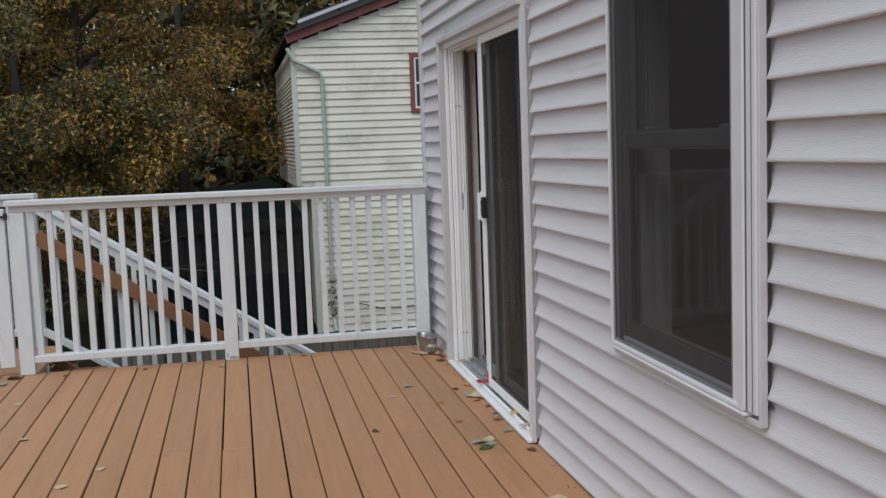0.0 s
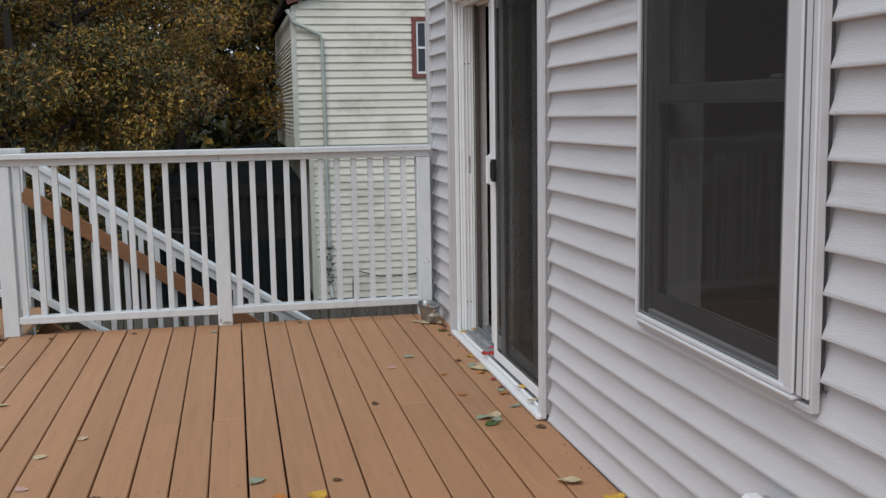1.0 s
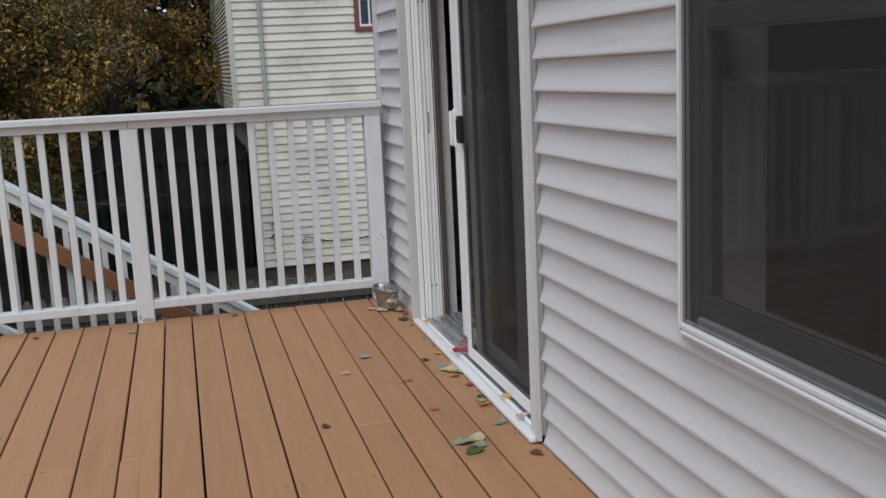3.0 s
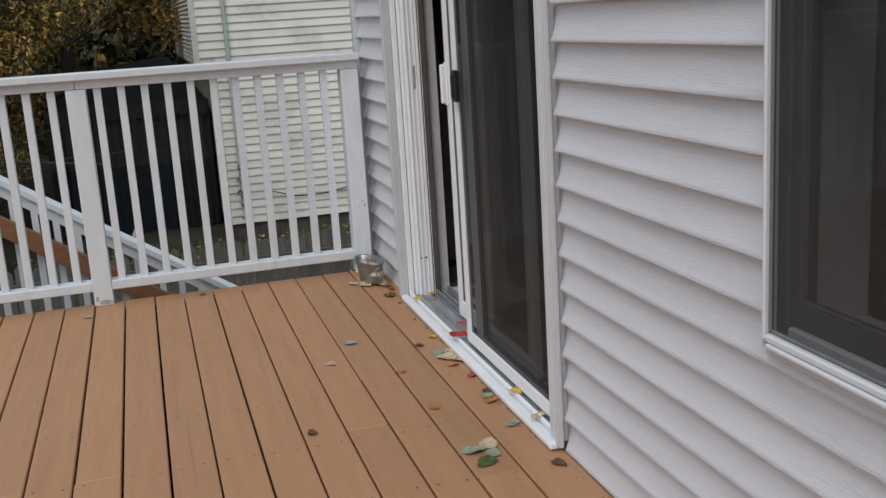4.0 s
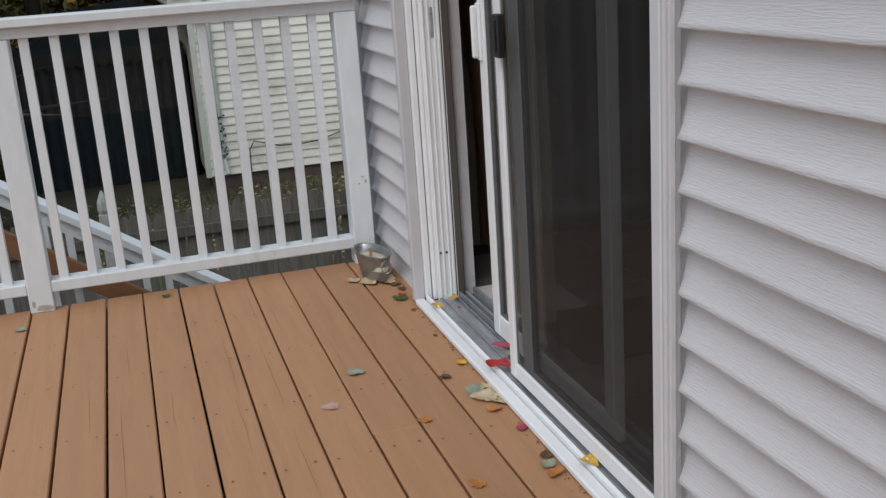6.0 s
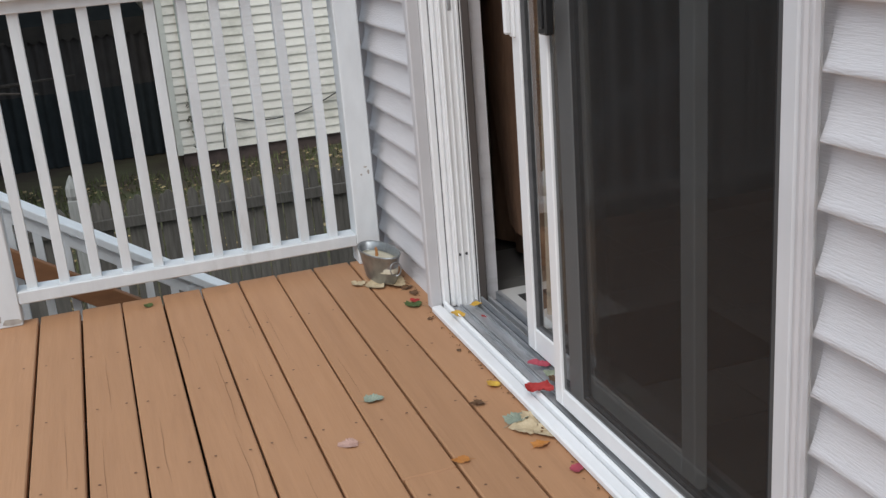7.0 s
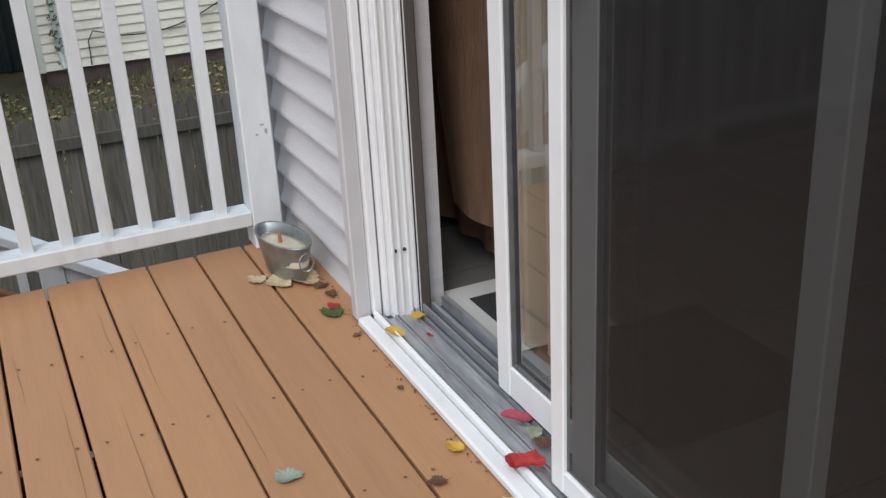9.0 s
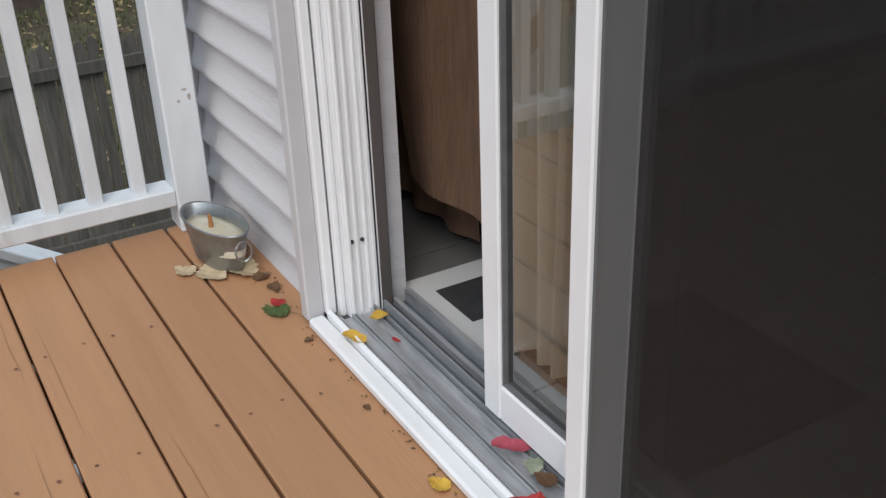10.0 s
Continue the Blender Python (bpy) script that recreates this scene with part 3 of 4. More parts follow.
for x in (SX0 - 0.02, 0.65, GX1):
    z1 = 1.08 if x < -1 else zt(x) - 0.036
    block("post", (x - 0.045, GY - 0.03, GROUND_Z), (x + 0.045, GY + 0.06, z1), M_WHITE, stairs, 0.004)
# level guard round the landing
block("top_rail", (-3.05, GY - 0.05, 1.081), (SX0 + 0.03, GY + 0.09, 1.115), M_WHITE, stairs, 0.004)
block("upper_rail", (-3.0, GY - 0.019, 1.03), (SX0 - 0.065, GY + 0.019, 1.081), M_WHITE, stairs, 0.003)
block("bottom_rail", (-3.0, GY - 0.035, 0.074), (SX0 - 0.065, GY + 0.035, 0.12), M_WHITE, stairs, 0.003)
for i in range(13):
    x = SX0 - 0.16 - i * 0.109
    block("baluster", (x - 0.0175, GY - 0.018, 0.119), (x + 0.0175, GY + 0.017, 1.035), M_WHITE, stairs, 0.0)

# ---- deck frame ----
deck_frame = structure("deck_underside", "wooden joists and posts under the deck", "deck underside")
block("rim_joist", (-2.95, 8.560, -0.25), (1.30, 8.598, -0.034), M_BROWNPAINT, deck_frame, 0.003)
block("rim_joist", (-2.95, -2.0, -0.25), (-2.91, 8.555, -0.034), M_BROWNPAINT, deck_frame, 0.003)
for i in range(24):
    y = 8.12 - i * 0.42
    block("joist", (-2.905, y, -0.25), (1.28, y + 0.038, -0.034), M_DECK_EDGE, deck_frame, 0.0)
for x, y in ((-2.85, 8.45), (-0.2, 8.45), (1.1, 8.45), (-2.85, 3.0), (-0.2, 3.0), (-2.85, -1.8)):
    block("post", (x - 0.07, y - 0.07, GROUND_Z), (x + 0.07, y + 0.07, -0.25), M_BROWNPAINT, deck_frame, 0.004)

# ---- boundary fence ----
FENCE_Y, FENCE_TOP = 14.45, -1.00
fence = thing("fence", "weathered grey stockade fence between the yards", "fence", (1, FENCE_Y, GROUND_Z))
for z in (-1.22, -2.70):
    block("rail", (-1.6, FENCE_Y - 0.055, z - 0.05), (9.0, FENCE_Y - 0.012, z + 0.05), M_FENCE, fence, 0.005)
rng = random.Random(5)


def picket(width, height):
    """A board with a pointed, clipped top."""
    bm = bmesh.new()
    w, t, c = width / 2, 0.009, 0.045
    profile = [(-w, 0), (w, 0), (w, height - c), (w * 0.35, height), (-w * 0.35, height), (-w, height - c)]
    a = [bm.verts.new((x, -t, z)) for x, z in profile]
    b = [bm.verts.new((x, t, z)) for x, z in profile]
    bm.faces.new(a)
    bm.faces.new(b[::-1])
    for i in range(len(a)):
        bm.faces.new((a[i], b[i], b[(i + 1) % len(a)], a[(i + 1) % len(a)]))
    return bm


kinds = []
for w in (0.082, 0.088, 0.092):
    first = part("picket", picket(w, FENCE_TOP - GROUND_Z + 0.05), M_FENCE, fence)
    kinds.append(first)
for i in range(110):
    o = kinds[i] if i < 3 else new("picket", rng.choice(kinds).data)
    o.parent = fence
    o.matrix_parent_inverse = Matrix()
    o.location = (-2.55 + i * 0.0955 + rng.uniform(-0.004, 0.004), rng.uniform(-0.004, 0.004), -0.05 + rng.uniform(-0.03, 0.02))
    o.rotation_euler.y = rng.uniform(-0.012, 0.012)
bm = bmesh.new()
box(bm, (-0.055, -0.055, 0), (0.055, 0.055, 1.98), 0.006)
tube(bm, [(0, 0, 1.98), (0, 0, 2.02), (0, 0, 2.09), (0, 0, 2.16), (0, 0, 2.20)], [0.045, 0.062, 0.058, 0.03, 0.006], 8)
gp = part("post", bm, M_FENCE_PALE, fence, "pale post with a turned finial")
gp.matrix_parent_inverse = Matrix()
gp.location = (-0.985, -0.06, 0.23)

# ---- neighbour's house ----
NY, NX, NB = 25.3, 1.68, -2.90
house = thing("house", "cream clapboard house with stained siding and a dark red roof edge", "house", (5, NY + 4, GROUND_Z))
NXU = NX - 0.31
NSPLIT = 0.46
block("wall", (NX + 0.02, NY + 0.03, NB + 0.0), (10.5, NY + 9, NSPLIT), M_NSIDING, house, 0)
block("wall", (NXU + 0.02, NY + 0.031, NSPLIT), (10.5, NY + 9, 3.6), M_NSIDING, house, 0)
block("foundation", (NX + 0.08, NY + 0.06, GROUND_Z - 0.3), (10.4, NY + 8.9, NB + 0.001), M_FOUND, house, 0)
block("corner_board", (NX - 0.02, NY - 0.02, NB - 0.02), (NX + 0.09, NY + 0.05, NSPLIT), M_NTRIM, house, 0.004)
block("corner_board", (NXU - 0.02, NY - 0.02, NSPLIT), (NXU + 0.10, NY + 0.05, 3.45), M_NTRIM, house, 0.004)
block("overhang", (NXU - 0.0, NY + 0.01, NSPLIT - 0.06), (NX + 0.1, NY + 8.9, NSPLIT), M_NTRIM, house, 0.004)
# gable rising to the right, dark red rake, shingles
PITCH = 0.36
bm = bmesh.new()
vs0 = [bm.verts.new((x, NY + 0.03, z)) for x, z in ((NXU + 0.02, 3.6), (10.5, 3.6), (6.4, 3.60 + (6.4 - NXU) * PITCH))]
vs1 = [bm.verts.new((v.co.x, NY + 9, v.co.z)) for v in vs0]
bm.faces.new(vs0)
bm.faces.new(vs1[::-1])
for i in range(3):
    bm.faces.new((vs0[i], vs1[i], vs1[(i + 1) % 3], vs0[(i + 1) % 3]))
part("gable", bm, M_NSIDING, house)
bm = bmesh.new()
beam(bm, (NXU - 0.10, NY - 0.12, 3.70), (6.4, NY - 0.12, 3.70 + (6.4 - NXU + 0.10) * PITCH), 0.05, 0.20, 0.004)
part("rake_board", bm, M_REDTRIM, house, "dark red rake board")
bm = bmesh.new()
beam(bm, (NXU - 0.12, NY + 4.4, 3.81), (6.4, NY + 4.4, 3.81 + (6.4 - NXU + 0.12) * PITCH), 9.3, 0.06)
part("roof", bm, M_SHINGLE, house)
block("gutter", (NXU - 0.15, NY - 0.05, 3.50), (NXU - 0.03, NY + 9, 3.50), M_NTRIM, house, 0.01)
bm = bmesh.new()
tube(bm, [(NXU - 0.09, NY - 0.10, 3.50), (NXU + 0.04, NY - 0.12, 3.24), (NXU + 0.60, NY - 0.08, 2.97), (NXU + 0.65, NY - 0.07, 2.85), (NXU + 0.66, NY - 0.07, 0.6), (NXU + 0.67, NY - 0.07, NB + 0.35), (NXU + 0.70, NY - 0.25, NB + 0.05)], 0.045, 8)
part("downspout", bm, M_SPOUT, house, "grey-green downspout")
# solar panel on the roof slope
solar = part("solar_panel", bmesh.new(), M_SOLAR, house, "framed solar panel")
for k in range(3):
    x = NXU + 0.25 + k * 1.05
    bm = bmesh.new()
    beam(bm, (x, NY + 1.1, 3.95 + (x - NXU + 0.4) * PITCH), (x + 0.98, NY + 1.1, 3.95 + (x + 0.98 - NXU + 0.4) * PITCH), 1.6, 0.05)
    part("panel", bm, M_SOLAR, solar)
bm = bmesh.new()
beam(bm, (NXU + 0.2, NY + 0.28, 3.90 + 0.6 * PITCH), (NXU + 3.4, NY + 0.28, 3.90 + 3.8 * PITCH), 0.05, 0.07)
part("mounting_rail", bm, M_ALU, solar)
# siding courses of the wall that faces the yards
NC = 0.165
k = 0
z = NB
while z < 5.2:
    x0 = NX + 0.09 if z < NSPLIT - 0.03 else NXU + 0.10
    x1 = 8.6
    if z > 3.5:
        x0 = max(NXU + 0.10, NXU + 0.1 + (z + 0.18 - 3.69) / PITCH)
    bm = bmesh.new()
    vs = [bm.verts.new(p) for p in ((x0, NY - 0.012, z), (x1, NY - 0.012, z), (x1, NY + 0.024, z + NC + 0.01), (x0, NY + 0.024, z + NC + 0.01), (x0, NY + 0.026, z), (x1, NY + 0.026, z))]
    bm.faces.new((vs[0], vs[1], vs[2], vs[3]))
    bm.faces.new((vs[4], vs[5], vs[1], vs[0]))
    part("siding_board", bm, M_NSIDING, house)
    z += NC
# courses of the shaded side wall
for i in range(28):
    z = NSPLIT + i * NC * 0.55
    if z > 3.3:
        break
    bm = bmesh.new()
    vs = [bm.verts.new(p) for p in ((NXU - 0.012, NY + 0.05, z), (NXU - 0.012, NY + 9, z), (NXU + 0.019, NY + 9, z + NC * 0.55), (NXU + 0.019, NY + 0.05, z + NC * 0.55), (NXU + 0.019, NY + 0.05, z), (NXU + 0.019, NY + 9, z))]
    bm.faces.new((vs[0], vs[1], vs[2], vs[3]))
    bm.faces.new((vs[4], vs[5], vs[1], vs[0]))
    part("siding_board", bm, M_NSIDING, house)
# window with a dark red casing
nw = part("window", bmesh.new(), M_REDTRIM, house, "window in a dark red casing")
WX, WZ0, WZ1 = 4.02, 2.02, 3.36
for lo, hi in (((WX, NY - 0.05, WZ0), (WX + 0.10, NY + 0.02, WZ1)), ((WX + 0.86, NY - 0.05, WZ0), (WX + 0.96, NY + 0.02, WZ1)), ((WX + 0.10, NY - 0.05, WZ0), (WX + 0.86, NY + 0.02, WZ0 + 0.09)), ((WX + 0.10, NY - 0.05, WZ1 - 0.10), (WX + 0.86, NY + 0.02, WZ1))):
    block("casing", lo, hi, M_REDTRIM, nw, 0.004)
for z in (WZ0 + 0.09, 2.66, WZ1 - 0.14):
    block("sash_bar", (WX + 0.10, NY - 0.035, z), (WX + 0.86, NY - 0.005, z + 0.05), M_VINYL, nw, 0.003)
for x in (WX + 0.10, WX + 0.30, WX + 0.56, WX + 0.81):
    block("sash_bar", (x, NY - 0.034, WZ0 + 0.09), (x + 0.04, NY - 0.006, WZ1 - 0.1), M_VINYL, nw, 0.003)
block("pane", (WX + 0.10, NY - 0.012, WZ0 + 0.09), (WX + 0.86, NY - 0.008, WZ1 - 0.1), M_SOLAR, nw, 0)
# slack cable along the base
bm = bmesh.new()
pts = [(2.55, NY - 0.05, NB + 0.02), (2.56, NY - 0.06, NB + 0.45), (2.66, NY - 0.06, NB + 0.62), (2.90, NY - 0.05, NB + 0.55)]
pts += [(2.9 + 0.25 * i, NY - 0.05, NB + 0.50 - 0.22 * math.sin(i / 9 * math.pi) + 0.05 * i) for i in range(1, 10)]
tube(bm, pts, 0.012, 5)
part("cable", bm, M_BLACK, house, "slack black cable")

# ---- dark canopy beside the neighbour's house ----
CX0, CX1, CY0, CY1 = -1.75, 1.60, 26.9, 30.2
CVAL, CTOP = -0.36, 0.56
canopy = thing("canopy", "dark green garden canopy with a scalloped valance and drawn curtains", "canopy", (0.2, 28.0, GROUND_Z))
bm = bmesh.new()
base = [bm.verts.new(p) for p in ((CX0, CY0, CVAL), (CX1, CY0, CVAL), (CX1, CY1, CVAL), (CX0, CY1, CVAL))]
mid_ = [bm.verts.new(p) for p in ((CX0 + 1.3, CY0 + 0.9, CTOP - 0.30), (CX1 - 0.5, CY0 + 1.1, CTOP - 0.16), (CX1 - 0.5, CY1 - 0.9, CTOP - 0.22), (CX0 + 0.9, CY1 - 0.9, CTOP - 0.22))]
ridge = [bm.verts.new(p) for p in ((CX0 + 2.15, (CY0 + CY1) / 2, CTOP - 0.06), (CX1 - 0.75, (CY0 + CY1) / 2, CTOP))]
for i in range(4):
    bm.faces.new((base[i], base[(i + 1) % 4], mid_[(i + 1) % 4], mid_[i]))
bm.faces.new((mid_[0], mid_[1], ridge[1], ridge[0]))
bm.faces.new((mid_[2], mid_[3], ridge[0], ridge[1]))
bm.faces.new((mid_[1], mid_[2], ridge[1]))
bm.faces.new((mid_[3], mid_[0], ridge[0]))
bmesh.ops.solidify(bm, geom=bm.faces[:], thickness=0.02)
part("roof", bm, M_CANOPY, canopy)
bm = bmesh.new()
n = 96
prev = None
for i in range(n + 1):
    x = CX0 + (CX1 - CX0) * i / n
    drop = 0.26 + 0.07 * abs(math.sin(i / n * math.pi * 16))
    pair = (bm.verts.new((x, CY0 - 0.02, CVAL + 0.01)), bm.verts.new((x, CY0 - 0.03, CVAL - drop)))
    if prev:
        bm.faces.new((prev[0], pair[0], pair[1], prev[1]))
    prev = pair
bmesh.ops.solidify(bm, geom=bm.faces[:], thickness=0.012)
part("valance", bm, M_VALANCE, canopy, "faded scalloped valance")
for name, z0, z1, m in (("curtain", -1.67, CVAL - 0.02, M_CANOPY_DARK), ("skirt", GROUND_Z, -1.67, M_CANOPY)):
    bm = bmesh.new()
    for fx, fy, gx, gy in ((CX0, CY0, CX1, CY0), (CX1, CY0, CX1, CY1)):
        prev = None
        for i in range(91):
            s = i / 90
            wob = 0.035 * math.sin(i * 1.15) + 0.02 * math.sin(i * 0.37)
            x, y = fx + (gx - fx) * s, fy + (gy - fy) * s
            ox, oy = (0, wob) if fy == gy else (wob, 0)
            pair = (bm.verts.new((x + ox, y + oy + 0.03, z1)), bm.verts.new((x + ox * 1.3, y + oy * 1.3 + 0.03, z0)))
            if prev:
                bm.faces.new((prev[0], pair[0], pair[1], prev[1]))
            prev = pair
    part(name, bm, m, canopy, smooth=True)
for x, y in ((CX0, CY0), (CX1, CY0), (CX0, CY1), (CX1, CY1)):
    block("pole", (x - 0.03, y + 0.06, GROUND_Z), (x + 0.03, y + 0.12, CVAL), M_BLACK, canopy, 0.003)

# ---- trees and brush ----
LEAF_COLOURS = {"olive": ((0.120, 0.110, 0.030), (0.066, 0.060, 0.019)), "gold": ((0.430, 0.265, 0.042), (0.250, 0.150, 0.027)),
                "rust": ((0.320, 0.165, 0.044), (0.180, 0.090, 0.028)), "green": ((0.072, 0.080, 0.032), (0.038, 0.044, 0.019))}
LEAF_MATS = {k: material(k + "_foliage", a, b, 0.9, 0.6, island=0.45) for k, (a, b) in LEAF_COLOURS.items()}


def foliage(name, mats, weights, clumps, count, size, seed, parent, label=""):
    """Many small bent leaves gathered round clump centres (x, y, z, radius)."""
    r = np.random.default_rng(seed)
    c = np.array(clumps)
    pick = r.choice(len(c), count, p=c[:, 3] ** 2 / (c[:, 3] ** 2).sum())
    d = r.normal(size=(count, 3))
    d /= np.linalg.norm(d, axis=1)[:, None]
    rad = c[pick, 3] * r.uniform(0.25, 1, count) ** 0.55
    p = c[pick, :3] + d * rad[:, None] * np.array([1, 1, 0.7])
    u = r.normal(size=(count, 3))
    u[:, 2] -= 0.4
    u /= np.linalg.norm(u, axis=1)[:, None]
    w = np.cross(u, r.normal(size=(count, 3)))
    w /= np.linalg.norm(w, axis=1)[:, None]
    s = size * r.uniform(0.6, 1.4, count)[:, None]
    nrm = np.cross(u, w)
    quad = np.stack([p - u * s, p + w * s * 0.42 + nrm * s * 0.15, p + u * s, p - w * s * 0.42 + nrm * s * 0.15], 1)
    me = bpy.data.meshes.new(name)
    idx = np.arange(count * 4).reshape(-1, 4)
    tris = np.concatenate([idx[:, [0, 1, 2]], idx[:, [0, 2, 3]]], 1).reshape(-1, 3)
    me.from_pydata(quad.reshape(-1, 3).tolist(), [], tris.tolist())
    for m in mats:
        me.materials.append(m)
    shade = np.repeat(r.choice(len(mats), count, p=weights), 2)
    me.polygons.foreach_set("material_index", shade.astype(np.int32))
    me.update()
    ob = new(name, me)
    if parent:
        ob.parent = parent
        ob.matrix_parent_inverse = parent.matrix_world.inverted()
    if label:
        ob["label"] = label
    return ob


def tree(label, x, y, height, spread, count, weights, seed, base=None, leaf=0.085):
    r = random.Random(seed)
    z0 = GROUND_Z + min(max(0.0, y - 30 + 0.25 * min(0.0, x)) * 0.16, 9) - 0.1
    t = thing("tree", label, "tree", (x, y, z0), "autumn trees along the yard")
    bm = bmesh.new()
    lean = r.uniform(-0.5, 0.5), r.uniform(-0.5, 0.3)
    stem = [(x + lean[0] * (k / 5) ** 1.5 + r.uniform(-0.08, 0.08), y + lean[1] * k / 5, z0 + height * 0.9 * k / 5) for k in range(6)]
    tube(bm, stem, [0.17 * height / 9 * (1 - 0.16 * k) for k in range(6)], 9)
    part("trunk", bm, M_BARK, t)
    clumps = []
    for k in range(22):
        f = r.uniform(0.14, 0.97)
        i = min(int(f * 5), 4)
        a = Vector(stem[i]).lerp(Vector(stem[i + 1]), f * 5 - i)
        ang = r.uniform(0, 2 * math.pi)
        reach = spread * (1.15 - 0.65 * f) * r.uniform(0.7, 1.1)
        b = a + Vector((math.cos(ang) * reach, math.sin(ang) * reach, reach * r.uniform(0.05, 0.5)))
        m = a.lerp(b, 0.5) + Vector((0, 0, 0.15 * reach))
        bm = bmesh.new()
        tube(bm, [a, m, b], [0.06 * height / 9, 0.04 * height / 9, 0.012], 6)
        part("limb", bm, M_BARK, t)
        for q, rr in ((b, 0.27), (m, 0.25), (a.lerp(b, 0.75), 0.28), (b + Vector((r.uniform(-1, 1), r.uniform(-1, 1), r.uniform(-0.7, 0.4))) * spread * 0.3, 0.22)):
            if not (q[0] > -2.1 and q[2] < 0.9):  # low limbs are trimmed beside the canopy
                clumps.append((*q, spread * rr * r.uniform(0.7, 1.1)))
    foliage("crown", list(LEAF_MATS.values()), weights, clumps, count, leaf, seed, t)
    return t


OLIVE, GOLDEN, RUSTY = (0.36, 0.24, 0.15, 0.25), (0.22, 0.50, 0.13, 0.15), (0.20, 0.38, 0.30, 0.12)
for k, (x, y, h, sp, w, name) in enumerate((
        (-3.6, 20.0, 9.0, 3.0, OLIVE, "autumn tree with dull olive and yellow leaves"), (-7.2, 19.0, 9.5, 3.2, GOLDEN, "autumn tree with golden-olive leaves"),
        (-1.4, 29.0, 11.5, 3.0, RUSTY, "tall autumn tree with rust and gold leaves"), (-4.6, 27.5, 11.0, 3.6, OLIVE, "tall tree with olive autumn leaves"),
        (-9.5, 27.0, 11.0, 3.8, OLIVE, "tall tree with olive autumn leaves"), (-2.6, 22.0, 9.6, 2.6, RUSTY, "autumn tree with orange-brown leaves beside the house"),
        (-13.0, 22.0, 10.0, 3.6, GOLDEN, "autumn tree with golden-olive leaves"), (-5.6, 23.5, 10.5, 3.2, RUSTY, "autumn tree with orange-brown leaves"), (-10.0, 21.5, 10.5, 3.4, OLIVE, "tall tree with olive autumn leaves"), (2.5, 38.0, 13.0, 4.0, OLIVE, "tall tree with olive autumn leaves"), (-6.0, 36.0, 12.0, 4.4, OLIVE, "tall tree with olive autumn leaves"))):
    tree(name, x, 8.6 + (y - 8.6) * 1.084, h, sp, 48000 if y < 25 else 22000, w, 40 + k, leaf=0.047 if y < 25 else 0.075)
# brush and the wooded slope behind
rs = random.Random(9)
clumps = [(rs.uniform(-16, 0.4), rs.uniform(17.2, 22), GROUND_Z + rs.uniform(0.3, 2.5), rs.uniform(0.5, 1.1)) for _ in range(60)]
clumps = [c for c in clumps if not (c[0] > -2.6 and c[1] > 15.5)]
brush = foliage("brush", list(LEAF_MATS.values()), (0.40, 0.24, 0.10, 0.26), clumps, 60000, 0.045, 77, None)
tagged(brush, "tangled autumn brush along the yard's edge", "brush", kind="stuff")
clumps = [(rs.uniform(-38, 10), rs.uniform(36, 47), rs.uniform(-2, 27), rs.uniform(1.8, 3.4)) for _ in range(700)]
woods = foliage("far_woods", list(LEAF_MATS.values()), (0.42, 0.07, 0.08, 0.43), clumps, 190000, 0.22, 78, None)
tagged(woods, "dense autumn woods behind the yards", "woods", kind="stuff")

# dead creeper on the foot of the neighbour's downspout
clumps = [(NXU + 0.67 + rs.uniform(-0.10, 0.10), NY - 0.10, NB + 0.15 + 0.13 * k, rs.uniform(0.04, 0.10)) for k in range(9)]
creeper = foliage("creeper", [LEAF_MATS["green"], M_BARK], (0.5, 0.5), clumps, 260, 0.026, 79, None)
tagged(creeper, "dry dark creeper clinging to the grey downspout", "creeper", kind="stuff")

# leaves fallen on the neighbour's grass
rl = np.random.default_rng(31)
count = 2600
cx, cy = rl.uniform(-3.0, 7.0, count), rl.uniform(15.0, 25.2, count)
bm = bmesh.new()
for x, y, a, sz in zip(cx, cy, rl.uniform(0, 6.28, count), rl.uniform(0.03, 0.07, count)):
    z = GROUND_Z + 0.10 * noise.noise((x * 0.35, y * 0.35, 0)) + 0.03
    u, w = Vector((math.cos(a), math.sin(a), 0.15)) * sz, Vector((-math.sin(a), math.cos(a), 0.35)) * sz * 0.6
    c = Vector((x, y, z))
    bm.faces.new([bm.verts.new(c + d) for d in (u, w, -u, -w)])
litter = mesh_object("leaf_litter", bm, material("pale_leaf_litter", (0.36, 0.29, 0.15), (0.16, 0.10, 0.05), 3.0, 0.8, island=0.5))
tagged(litter, "pale fallen leaves scattered over the grass", "leaf litter", kind="stuff")
# rough grass on the same strip
count = 9000
cx, cy = rl.uniform(-2.0, 7.0, count), rl.uniform(15.4, 25.2, count)
pts, fcs = [], []
for i, (x, y, a, h) in enumerate(zip(cx, cy, rl.uniform(0, 6.28, count), rl.uniform(0.05, 0.16, count))):
    z = GROUND_Z + 0.10 * noise.noise((x * 0.35, y * 0.35, 0))
    dx, dy = 0.018 * math.cos(a), 0.018 * math.sin(a)
    pts += [(x - dx, y - dy, z - 0.03), (x + dx, y + dy, z - 0.03), (x + 3 * dy, y - 3 * dx, z + h)]
    fcs.append((3 * i, 3 * i + 1, 3 * i + 2))
me = bpy.data.meshes.new("grass")
me.from_pydata(pts, [], fcs)
me.materials.append(material("autumn_grass", (0.11, 0.125, 0.045), (0.07, 0.075, 0.03), 2.0, 0.8, island=0.35))
tagged(new("grass", me), "short rough autumn grass beyond the fence", "grass", kind="stuff")

